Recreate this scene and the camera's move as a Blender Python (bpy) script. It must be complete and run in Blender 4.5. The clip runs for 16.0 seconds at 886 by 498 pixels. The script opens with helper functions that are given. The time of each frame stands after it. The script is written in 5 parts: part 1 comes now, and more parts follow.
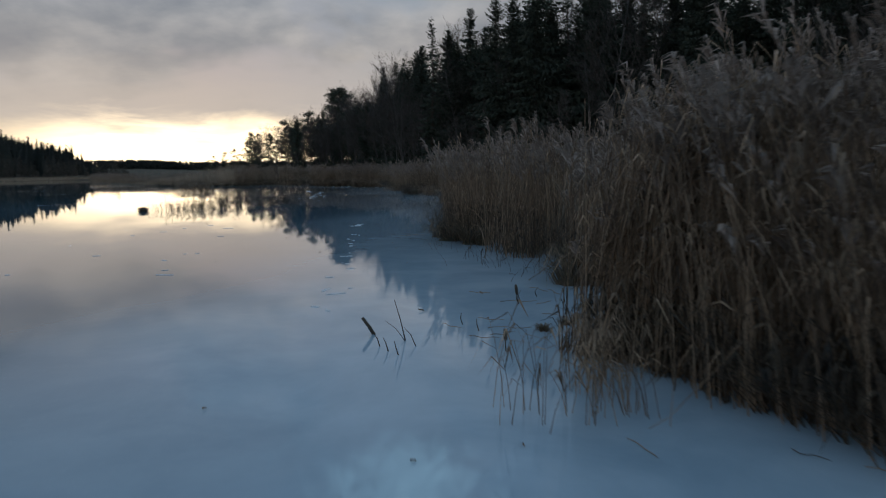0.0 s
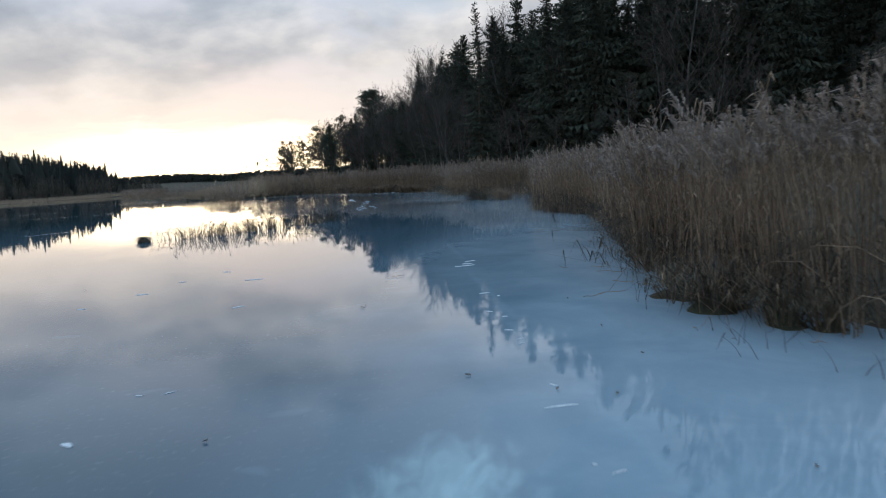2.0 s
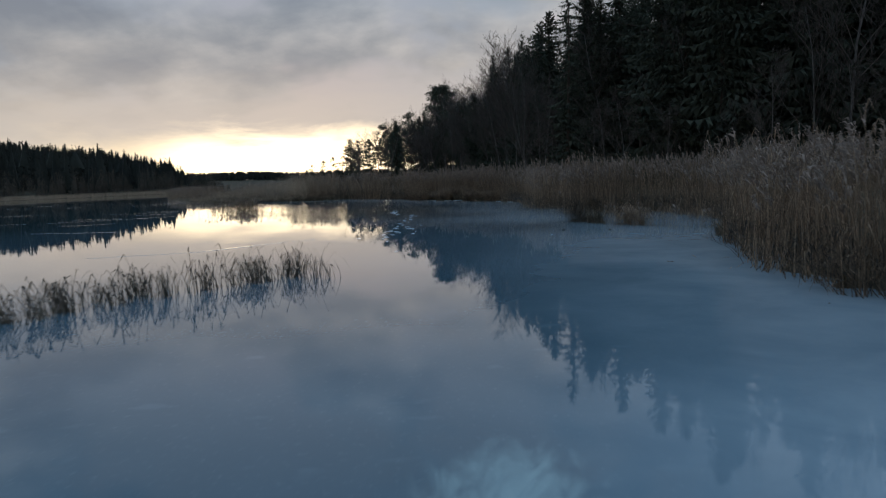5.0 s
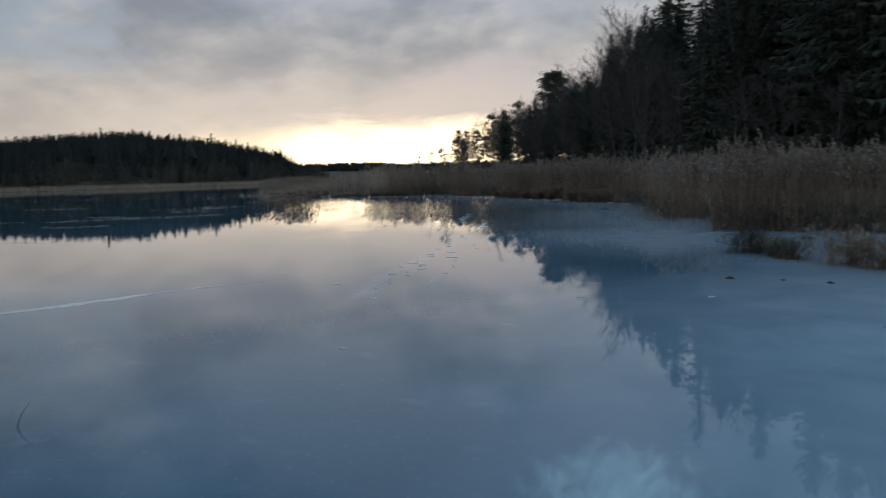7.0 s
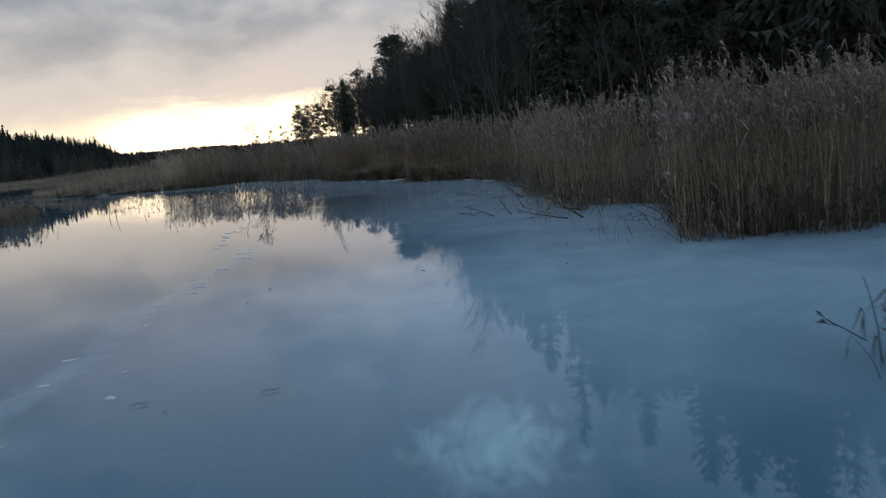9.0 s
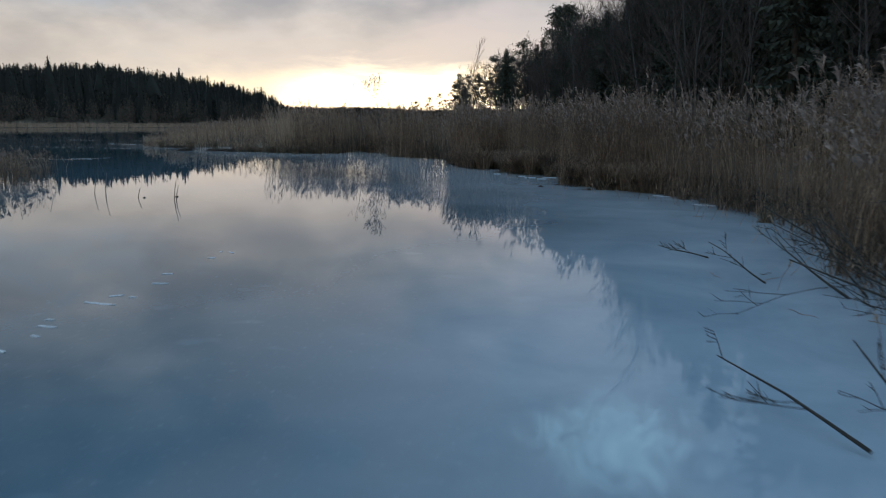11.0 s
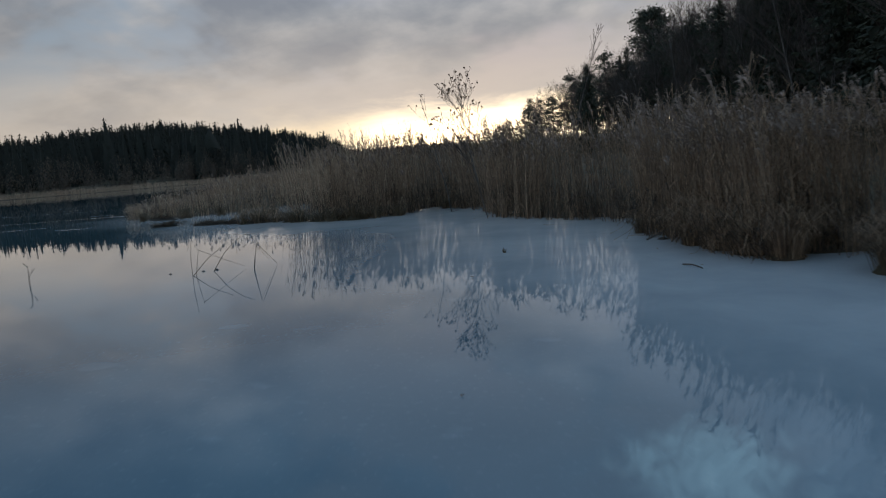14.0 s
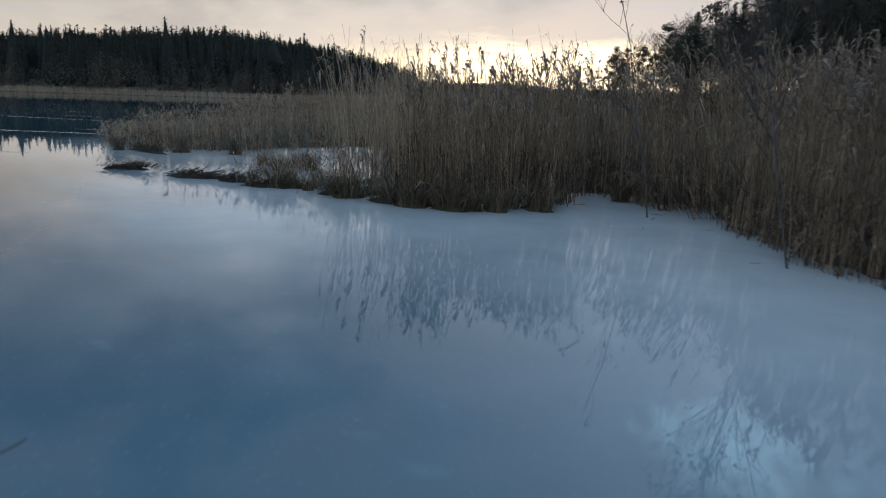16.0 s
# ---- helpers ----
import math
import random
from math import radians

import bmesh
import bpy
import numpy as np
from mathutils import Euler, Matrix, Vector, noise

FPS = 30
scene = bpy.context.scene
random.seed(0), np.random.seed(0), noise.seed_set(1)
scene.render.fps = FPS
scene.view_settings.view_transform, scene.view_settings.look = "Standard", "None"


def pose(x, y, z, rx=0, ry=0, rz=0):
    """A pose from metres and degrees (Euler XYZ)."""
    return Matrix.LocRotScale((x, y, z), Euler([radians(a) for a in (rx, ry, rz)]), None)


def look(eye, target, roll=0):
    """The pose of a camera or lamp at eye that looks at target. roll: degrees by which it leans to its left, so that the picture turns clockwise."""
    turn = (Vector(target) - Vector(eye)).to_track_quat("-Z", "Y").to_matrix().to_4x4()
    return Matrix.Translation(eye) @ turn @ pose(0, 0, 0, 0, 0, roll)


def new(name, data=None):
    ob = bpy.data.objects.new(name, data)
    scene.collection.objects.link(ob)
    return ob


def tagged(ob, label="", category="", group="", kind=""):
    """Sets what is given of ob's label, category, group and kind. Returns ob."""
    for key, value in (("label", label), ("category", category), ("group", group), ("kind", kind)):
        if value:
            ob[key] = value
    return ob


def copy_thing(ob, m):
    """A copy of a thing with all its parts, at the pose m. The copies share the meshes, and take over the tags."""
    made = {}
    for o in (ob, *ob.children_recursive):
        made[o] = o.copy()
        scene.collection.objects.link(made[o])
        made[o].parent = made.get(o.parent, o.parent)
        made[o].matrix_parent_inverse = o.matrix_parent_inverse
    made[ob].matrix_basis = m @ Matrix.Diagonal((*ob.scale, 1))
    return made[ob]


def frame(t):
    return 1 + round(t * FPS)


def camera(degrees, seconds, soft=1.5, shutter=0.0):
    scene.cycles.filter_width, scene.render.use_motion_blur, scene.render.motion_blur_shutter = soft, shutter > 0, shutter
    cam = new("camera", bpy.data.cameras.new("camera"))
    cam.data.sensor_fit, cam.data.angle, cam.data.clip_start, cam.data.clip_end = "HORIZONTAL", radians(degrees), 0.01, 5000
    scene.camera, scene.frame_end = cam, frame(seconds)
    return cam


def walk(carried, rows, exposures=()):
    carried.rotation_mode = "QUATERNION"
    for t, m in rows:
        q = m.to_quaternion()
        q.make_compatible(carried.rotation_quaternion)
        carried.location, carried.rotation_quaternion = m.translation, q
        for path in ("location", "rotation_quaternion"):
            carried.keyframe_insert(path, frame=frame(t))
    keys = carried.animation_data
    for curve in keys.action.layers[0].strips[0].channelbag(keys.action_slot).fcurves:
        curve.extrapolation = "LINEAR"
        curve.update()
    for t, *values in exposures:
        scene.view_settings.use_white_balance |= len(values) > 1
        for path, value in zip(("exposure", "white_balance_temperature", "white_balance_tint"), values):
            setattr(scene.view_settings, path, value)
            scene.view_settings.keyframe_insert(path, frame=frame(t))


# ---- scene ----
cam = camera(64.6, 16.0, soft=1.1, shutter=0.25)
# seconds, x, y, z, rx, ry, rz
PATH = [
    (0.0, -0.03, -29.39, 1.46, 83.66, 0.58, -8.35),
    (0.5, -0.41, -27.33, 1.63, 81.86, 2.23, -14.33),
    (1.0, -0.83, -25.75, 1.50, 83.14, 2.78, -19.56),
    (1.5, -1.27, -23.65, 1.53, 86.06, 1.28, -13.84),
    (2.0, -1.05, -21.37, 1.52, 83.78, 3.26, -5.83),
    (2.5, -0.44, -18.98, 1.56, 83.04, -1.21, -6.26),
    (3.0, -0.08, -16.53, 1.54, 81.38, -1.99, -4.68),
    (3.5, -0.16, -14.13, 1.58, 83.73, 1.42, -0.78),
    (4.0, -0.23, -11.82, 1.56, 83.05, 1.67, 1.34),
    (6.5, 0.53, -0.28, 1.51, 86.56, 2.48, -2.53),
    (7.0, 0.81, 1.87, 1.57, 83.90, 1.32, 9.17),
    (7.5, 1.12, 4.13, 1.55, 82.13, -0.56, 13.80),
    (8.0, 1.04, 6.67, 1.51, 78.89, -0.20, 4.40),
    (8.5, 0.98, 9.28, 1.53, 80.63, 0.99, 2.18),
    (9.0, 1.33, 11.75, 1.53, 81.06, 5.25, -2.94),
    (9.5, 1.63, 14.25, 1.57, 80.21, -1.37, -0.50),
    (10.0, 1.65, 16.65, 1.51, 79.55, -1.79, 6.16),
    (12.5, -0.16, 28.30, 1.56, 82.02, -1.22, 12.25),
    (13.0, -0.98, 30.74, 1.55, 85.27, -2.54, 14.05),
    (13.5, -2.11, 33.04, 1.58, 84.37, -0.42, 15.21),
    (14.0, -3.11, 35.35, 1.55, 82.54, 4.32, 15.26),
    (14.5, -3.88, 37.78, 1.57, 82.97, -2.03, 16.35),
    (15.0, -4.79, 39.93, 1.55, 82.02, -4.20, 21.31),
    (15.5, -6.18, 42.08, 1.52, 78.44, -3.09, 22.29),
    (16.0, -7.56, 44.24, 1.58, 77.76, -2.15, 20.45),
]
# the camera's exposure drift
STOPS = [(0, 0.04), (0.5, 0.46), (1, 0.61), (1.5, 0.88), (2, 0.95), (2.5, 0.05), (3, 0.4), (3.5, 0.28), (4, 0), (4.5, 0.1), (6, 0.35), (6.5, 0.4), (7, 0.34), (7.5, -0.5), (8, -0.15), (8.5, 0.35), (9, 0.5), (9.5, 0.48), (10, 0.52), (10.5, 0.5), (12, 0.72), (12.5, 0.79), (13, 0.0), (13.5, 0.04), (14, 0.2), (14.5, 0.32), (15, 0.27), (15.5, 0.32), (16, 0.58)]
walk(cam, [(r[0], pose(*r[1:])) for r in PATH], STOPS)

# ---- light ----
SUN_AZ, SUN_EL = -12.0, 0.8          # degrees from +Y towards +X, and above the horizon
world = bpy.data.worlds.new("dusk_sky")
scene.world = world
world.use_nodes = True


class Nodes:
    """A thin layer over a node tree, to write it as expressions."""

    def __init__(self, tree):
        self.tree = tree

    def add(self, kind, sockets=(), **props):
        n = self.tree.nodes.new(kind)
        for key, value in props.items():
            setattr(n, key, value)
        for key, value in dict(sockets).items():
            self.put(n.inputs[key], value)
        return n

    def put(self, socket, value):
        if hasattr(value, "is_output"):
            self.tree.links.new(value, socket)
        else:
            socket.default_value = value

    def math(self, op, a, b=0.0, clamp=False):
        return self.add("ShaderNodeMath", {0: a, 1: b}, operation=op, use_clamp=clamp).outputs[0]

    def ramp(self, fac, stops):
        n = self.add("ShaderNodeValToRGB", {0: fac})
        while len(n.color_ramp.elements) < len(stops):
            n.color_ramp.elements.new(0.5)
        for e, (at, c) in zip(n.color_ramp.elements, stops):
            e.position, e.color = at, (*c, 1) if len(c) == 3 else c
        return n.outputs[0]

    def step(self, value, lo, hi):
        n = self.add("ShaderNodeMapRange", {0: value, 1: lo, 2: hi}, interpolation_type="SMOOTHSTEP")
        return n.outputs[0]

    def mix(self, fac, a, b, how="MIX"):
        n = self.add("ShaderNodeMix", data_type="RGBA", blend_type=how, clamp_factor=True)
        self.put(n.inputs[0], fac), self.put(n.inputs[6], a), self.put(n.inputs[7], b)
        return n.outputs[2]

    def noise(self, vector, scale, detail=4.0, rough=0.55, warp=0.0):
        n = self.add("ShaderNodeTexNoise", {"Scale": scale, "Detail": detail, "Roughness": rough, "Distortion": warp})
        if vector is not None:
            self.put(n.inputs["Vector"], vector)
        return n.outputs[0]


def build_sky():
    n = Nodes(world.node_tree)
    back = world.node_tree.nodes["Background"]
    way = n.add("ShaderNodeTexCoord").outputs["Generated"]
    xyz = n.add("ShaderNodeSeparateXYZ", {0: way})
    up = n.math("ABSOLUTE", xyz.outputs[2])
    # the clear sky behind the clouds
    sky = n.add("ShaderNodeTexSky", sky_type="NISHITA", sun_disc=False, sun_elevation=radians(SUN_EL),
                sun_rotation=radians(SUN_AZ), altitude=30.0, dust_density=1.5)
    clear = n.mix(1.0, sky.outputs[0], (0.10, 0.10, 0.10, 1), "MULTIPLY")
    clear = n.mix(0.7, clear, (0.33, 0.43, 0.55, 1))
    clear = n.mix(n.step(up, 0.03, 0.22), (0.42, 0.42, 0.42, 1), clear)
    # a cloud deck overhead, seen in perspective
    flat = n.math("ADD", up, 0.38)
    deck = n.add("ShaderNodeCombineXYZ", {0: n.math("DIVIDE", xyz.outputs[0], flat), 1: n.math("DIVIDE", xyz.outputs[1], flat), 2: 3.7}).outputs[0]
    big = n.noise(deck, 1.9, 4.0, 0.5, 0.15)
    fine = n.noise(deck, 4.6, 6.0, 0.54, 0.15)
    lump = n.math("ADD", n.math("MULTIPLY", fine, 0.62), n.math("MULTIPLY", big, 0.38))
    body = n.ramp(lump, [(0.38, (0.245, 0.255, 0.28)), (0.46, (0.295, 0.30, 0.315)), (0.54, (0.375, 0.368, 0.370)), (0.64, (0.48, 0.455, 0.44))])
    high = n.step(up, 0.15, 0.44)
    body = n.mix(high, body, n.ramp(lump, [(0.36, (0.075, 0.160, 0.275)), (0.50, (0.160, 0.285, 0.430)), (0.63, (0.32, 0.48, 0.65))]))
    cover = n.step(n.noise(deck, 2.1, 4.0, 0.55, 0.2), 0.37, 0.52)
    col = n.mix(cover, clear, body)
    # the deck is thicker and darker away from the sun
    sunway = (math.sin(radians(SUN_AZ)), math.cos(radians(SUN_AZ)), 0.0)
    near = n.add("ShaderNodeVectorMath", {0: way, 1: sunway}, operation="DOT_PRODUCT").outputs["Value"]
    wide = n.step(near, 0.45, 1.0)
    shade = n.math("ADD", 0.70, n.math("MULTIPLY", n.step(near, 0.70, 0.97), 0.25))
    shade = n.math("MAXIMUM", shade, n.math("SUBTRACT", 1.0, n.step(near, -0.3, 0.45)))
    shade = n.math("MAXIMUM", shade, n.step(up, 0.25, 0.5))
    col = n.mix(1.0, col, n.add("ShaderNodeCombineColor", {0: shade, 1: shade, 2: shade}).outputs[0], "MULTIPLY")
    # a small torn opening in the cloud at about 25 degrees
    over = n.math("DIVIDE", n.math("SUBTRACT", xyz.outputs[0], 0.080), 0.115)
    rise = n.math("DIVIDE", n.math("SUBTRACT", xyz.outputs[2], 0.427), 0.055)
    ring = n.math("SUBTRACT", 1.0, n.math("ADD", n.math("MULTIPLY", over, over), n.math("MULTIPLY", rise, rise)))
    ring = n.math("ADD", ring, n.math("MULTIPLY", n.math("SUBTRACT", n.noise(way, 21.0, 6.0, 0.68, 0.9), 0.5), 4.2))
    ring = n.math("MULTIPLY", n.step(ring, -0.6, 1.9), n.step(xyz.outputs[1], 0.2, 0.6))
    col = n.mix(ring, col, (0.75, 1.30, 1.65, 1))
    core = n.step(n.math("ADD", ring, n.math("MULTIPLY", n.math("SUBTRACT", fine, 0.5), 1.2)), 0.75, 1.25)
    col = n.mix(core, col, (1.5, 1.95, 2.1, 1))
    # the low sun behind the cloud edge
    band = n.math("SUBTRACT", 1.0, n.step(n.math("ADD", up, n.math("MULTIPLY", n.math("SUBTRACT", n.noise(n.add("ShaderNodeMapping", {0: way, 3: (2.5, 2.5, 12.0)}).outputs[0], 1.3, 5.0, 0.55, 0.3), 0.5), 0.16)), 0.03, 0.19))
    warm = n.mix(n.math("MULTIPLY", band, n.math("ADD", 0.12, n.math("MULTIPLY", wide, 0.58))), col, (0.61, 0.51, 0.405, 1))
    halo = n.math("MULTIPLY", n.step(near, 0.90, 0.995), n.math("SUBTRACT", 1.0, n.step(up, 0.06, 0.21)))
    warm = n.mix(n.math("MULTIPLY", halo, 0.38), warm, (0.62, 0.53, 0.465, 1))
    shred = n.noise(n.add("ShaderNodeMapping", {0: way, 3: (5.0, 5.0, 22.0)}).outputs[0], 1.6, 5.0, 0.55, 0.3)
    edge = n.math("ADD", up, n.math("MULTIPLY", n.math("SUBTRACT", shred, 0.5), 0.07))
    strip = n.math("SUBTRACT", 1.0, n.step(edge, 0.018, 0.090))
    glow = n.math("MULTIPLY", strip, n.step(near, 0.89, 0.993))
    out = n.mix(glow, warm, (1.12, 0.88, 0.56, 1))
    core = n.math("MULTIPLY", strip, n.step(near, 0.975, 1.0))
    out = n.mix(core, out, (3.2, 2.5, 1.6, 1))
    n.put(back.inputs[0], out)
    back.inputs[1].default_value = 1.0


build_sky()
sun = new("sun", bpy.data.lights.new("sun", "SUN"))
sun.data.energy, sun.data.angle, sun.data.color = 0.12, radians(175), (1.0, 0.80, 0.58)
a, e = radians(SUN_AZ), radians(SUN_EL)
sun.matrix_world = look((60 * math.sin(a), 60 * math.cos(a), 60 * math.tan(e)), (0, 0, 0))


# ---- materials ----
def material(name, build, rough=0.8, sheer=0.0, **sockets):
    m = bpy.data.materials.new(name)
    m.use_nodes = True
    n = Nodes(m.node_tree)
    shader = m.node_tree.nodes["Principled BSDF"]
    shader.inputs["Roughness"].default_value = rough
    for key, value in sockets.items():
        shader.inputs[key.replace("_", " ")].default_value = value
    colour = build(n, shader)
    n.put(shader.inputs["Base Color"], colour)
    if sheer:
        # thin dry tissue lets some light through
        glow = n.add("ShaderNodeBsdfTranslucent")
        n.put(glow.inputs[0], colour)
        both = n.add("ShaderNodeMixShader", {0: sheer})
        n.put(both.inputs[1], shader.outputs[0]), n.put(both.inputs[2], glow.outputs[0])
        n.put(m.node_tree.nodes["Material Output"].inputs[0], both.outputs[0])
    return m


def place(n):
    return n.add("ShaderNodeNewGeometry").outputs["Position"]


def bump(n, shader, height, strength, distance):
    b = n.add("ShaderNodeBump", {"Height": height, "Strength": strength, "Distance": distance})
    n.put(shader.inputs["Normal"], b.outputs[0])


def strands(dark, mid, light, spot_scale=6.0):
    """Dry plant matter: each strand has its own tone, with blotches along it."""
    def build(n, shader):
        g = n.add("ShaderNodeNewGeometry")
        tone = n.ramp(g.outputs["Random Per Island"], [(0.0, dark), (0.45, mid), (0.80, light), (1.0, tuple(min(0.8, 1.35 * c) for c in light))])
        blot = n.noise(g.outputs["Position"], spot_scale, 3.0)
        field = n.noise(g.outputs["Position"], 0.45, 2.0)
        bunch = n.noise(n.add("ShaderNodeMapping", {0: g.outputs["Position"], 3: (1.0, 1.0, 0.35)}).outputs[0], 3.4, 3.0)
        tone = n.mix(n.math("MULTIPLY", n.step(bunch, 0.48, 0.64), 0.6), tone, dark + (1,))
        tone = n.mix(n.step(blot, 0.45, 0.75), tone, dark + (1,))
        return n.mix(n.math("MULTIPLY", n.step(field, 0.4, 0.7), 0.35), tone, light + (1,))
    return build


reed_stem = material("reed_stem", strands((0.119, 0.078, 0.052), (0.268, 0.172, 0.104), (0.504, 0.338, 0.218)), 0.55, 0.1)
reed_leaf = material("reed_leaf", strands((0.128, 0.083, 0.056), (0.268, 0.172, 0.102), (0.525, 0.351, 0.224)), 0.65, 0.3)
reed_plume = material("reed_plume", strands((0.165, 0.120, 0.094), (0.309, 0.235, 0.189), (0.494, 0.395, 0.333), 20.0), 0.95, 0.5)
pale_stem = material("pale_reed_stem", strands((0.309, 0.207, 0.135), (0.597, 0.405, 0.268), (0.761, 0.545, 0.382)), 0.55, 0.25)
pale_leaf = material("pale_reed_leaf", strands((0.329, 0.222, 0.144), (0.607, 0.413, 0.273), (0.772, 0.549, 0.388)), 0.65, 0.45)
# litter brown, kept dark so that the shade at the reed feet is in it
litter_shade_mat = material("wet_litter_and_foot_shade", strands((0.030, 0.021, 0.014), (0.062, 0.042, 0.027), (0.13, 0.09, 0.056)), 0.8)
sedge = material("sedge", strands((0.06, 0.045, 0.028), (0.14, 0.10, 0.058), (0.24, 0.175, 0.105)), 0.85)
dark_stalk = material("dark_stalk", strands((0.04, 0.03, 0.022), (0.08, 0.06, 0.045), (0.13, 0.10, 0.07)), 0.8)
needles = material("needles", strands((0.034, 0.041, 0.029), (0.052, 0.060, 0.043), (0.075, 0.085, 0.058), 1.5), 1.0)
pine_needles = material("pine_needles", strands((0.036, 0.044, 0.030), (0.055, 0.065, 0.045), (0.078, 0.088, 0.060), 1.5), 1.0)


def build_far(n, shader):
    tone = n.noise(place(n), 0.05, 3.0)
    return n.ramp(tone, [(0.35, (0.014, 0.017, 0.013)), (0.65, (0.026, 0.028, 0.020))])


far_needles = material("far_needles", build_far, 1.0)
twigs = material("twigs", strands((0.05, 0.04, 0.035), (0.088, 0.071, 0.062), (0.135, 0.11, 0.094), 3.0), 0.9)
dry_leaf = material("dry_leaf", strands((0.10, 0.055, 0.03), (0.19, 0.11, 0.06), (0.29, 0.18, 0.10), 40.0), 0.7)


def bark(low, high, scale):
    def build(n, shader):
        g = place(n)
        stretch = n.add("ShaderNodeMapping", {0: g, 3: (1.0, 1.0, 0.25)}).outputs[0]
        rough = n.noise(stretch, scale, 6.0, 0.7)
        bump(n, shader, rough, 0.8, 0.03)
        return n.ramp(rough, [(0.3, low), (0.7, high)])
    return build


conifer_bark = material("conifer_bark", bark((0.035, 0.026, 0.020), (0.11, 0.080, 0.060), 9.0), 0.9)
grey_bark = material("grey_bark", bark((0.05, 0.045, 0.04), (0.20, 0.18, 0.165), 7.0), 0.85)


def build_ground(n, shader):
    g = place(n)
    a_, b_ = n.noise(g, 0.25, 4.0), n.noise(g, 9.0, 6.0, 0.7)
    bump(n, shader, b_, 0.9, 0.05)
    c = n.ramp(b_, [(0.3, (0.030, 0.022, 0.014)), (0.5, (0.085, 0.060, 0.036)), (0.75, (0.17, 0.125, 0.075))])
    return n.mix(n.step(a_, 0.45, 0.65), c, (0.045, 0.045, 0.022, 1))


ground_mat = material("reed_litter_and_moss", build_ground, 0.95)


def build_ice(n, shader):
    g = place(n)
    xyz = n.add("ShaderNodeSeparateXYZ", {0: g})
    broad, mid, fine = n.noise(g, 0.11, 4.0, 0.5, 0.6), n.noise(g, 0.9, 5.0, 0.6, 0.4), n.noise(g, 18.0, 5.0, 0.65)
    # white frozen snow towards the reeds, clear dark ice further out
    shore = n.add("ShaderNodeAttribute", attribute_name="from_shore").outputs["Fac"]
    shore = n.math("ADD", shore, n.math("MULTIPLY", n.math("SUBTRACT", 1.0, n.step(xyz.outputs[1], -23.0, -16.0)), 1.4))
    bay = n.math("MULTIPLY", n.step(xyz.outputs[1], 3.0, 11.0), n.math("SUBTRACT", 1.0, n.step(xyz.outputs[1], 18.0, 24.0)))
    shore = n.math("ADD", shore, n.math("MULTIPLY", bay, 1.5))
    shore = n.math("ADD", shore, n.math("MULTIPLY", n.step(xyz.outputs[1], 26.5, 31.0), 0.35))
    shore = n.math("SUBTRACT", shore, n.math("MULTIPLY", n.math("SUBTRACT", 1.0, n.step(xyz.outputs[0], -24.0, -17.0)), 3.2))
    white = n.step(n.math("ADD", shore, n.math("MULTIPLY", n.math("SUBTRACT", broad, 0.5), 5.0)), -5.2, -0.6)
    clear = n.ramp(broad, [(0.3, (0.045, 0.105, 0.145)), (0.55, (0.092, 0.172, 0.230)), (0.75, (0.16, 0.26, 0.33))])
    # a darker, greener tone for the clear ice beyond the bay and far left
    deep = n.ramp(broad, [(0.3, (0.020, 0.062, 0.076)), (0.55, (0.048, 0.108, 0.132)), (0.75, (0.10, 0.175, 0.21))])
    clear = n.mix(n.math("MULTIPLY", n.math("MULTIPLY", n.step(xyz.outputs[1], 18.0, 32.0), n.math("SUBTRACT", 1.0, n.math("MULTIPLY", n.step(xyz.outputs[1], 28.5, 37.0), 0.85))), n.math("SUBTRACT", 1.0, n.step(xyz.outputs[0], -2.0, 4.0))), clear, deep)
    clear = n.mix(n.math("SUBTRACT", 1.0, n.step(xyz.outputs[0], -21.0, -11.0)), clear, deep)
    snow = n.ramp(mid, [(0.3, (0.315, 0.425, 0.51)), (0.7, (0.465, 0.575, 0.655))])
    # the white tone turns paler and greyer with y, in two steps
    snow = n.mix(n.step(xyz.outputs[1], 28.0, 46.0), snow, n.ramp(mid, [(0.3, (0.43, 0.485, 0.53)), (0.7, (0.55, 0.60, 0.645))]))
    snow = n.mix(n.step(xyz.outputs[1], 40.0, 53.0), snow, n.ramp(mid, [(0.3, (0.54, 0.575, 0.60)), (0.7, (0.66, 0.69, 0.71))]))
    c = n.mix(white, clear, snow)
    c = n.mix(n.math("MULTIPLY", n.step(fine, 0.55, 0.8), 0.2), c, (0.42, 0.55, 0.64, 1))
    # wind-blown frost frozen into long streaks, and faint round blooms under the surface
    streak = n.add("ShaderNodeAttribute", attribute_name="frost").outputs["Fac"]
    streak = n.step(n.math("ADD", streak, n.math("MULTIPLY", n.math("SUBTRACT", n.noise(g, 3.2, 5.0, 0.6, 0.5), 0.5), 1.5)), 0.35, 1.15)
    c = n.mix(n.math("MULTIPLY", streak, 0.24), c, (0.50, 0.62, 0.70, 1))
    bloom = n.step(n.noise(n.add("ShaderNodeMapping", {0: g, 3: (1.0, 1.6, 1.0)}).outputs[0], 1.5, 2.0, 0.4), 0.66, 0.75)
    c = n.mix(n.math("MULTIPLY", bloom, 0.12), c, (0.36, 0.50, 0.60, 1))
    rough = n.math("ADD", 0.009, n.math("ADD", n.math("MULTIPLY", white, 0.012), n.math("MULTIPLY", n.step(mid, 0.52, 0.8), 0.010)))
    n.put(shader.inputs["Roughness"], rough)
    h = n.math("ADD", n.math("MULTIPLY", mid, 0.6), n.math("MULTIPLY", fine, 0.03))
    bump(n, shader, h, 0.12, 0.010)
    return c


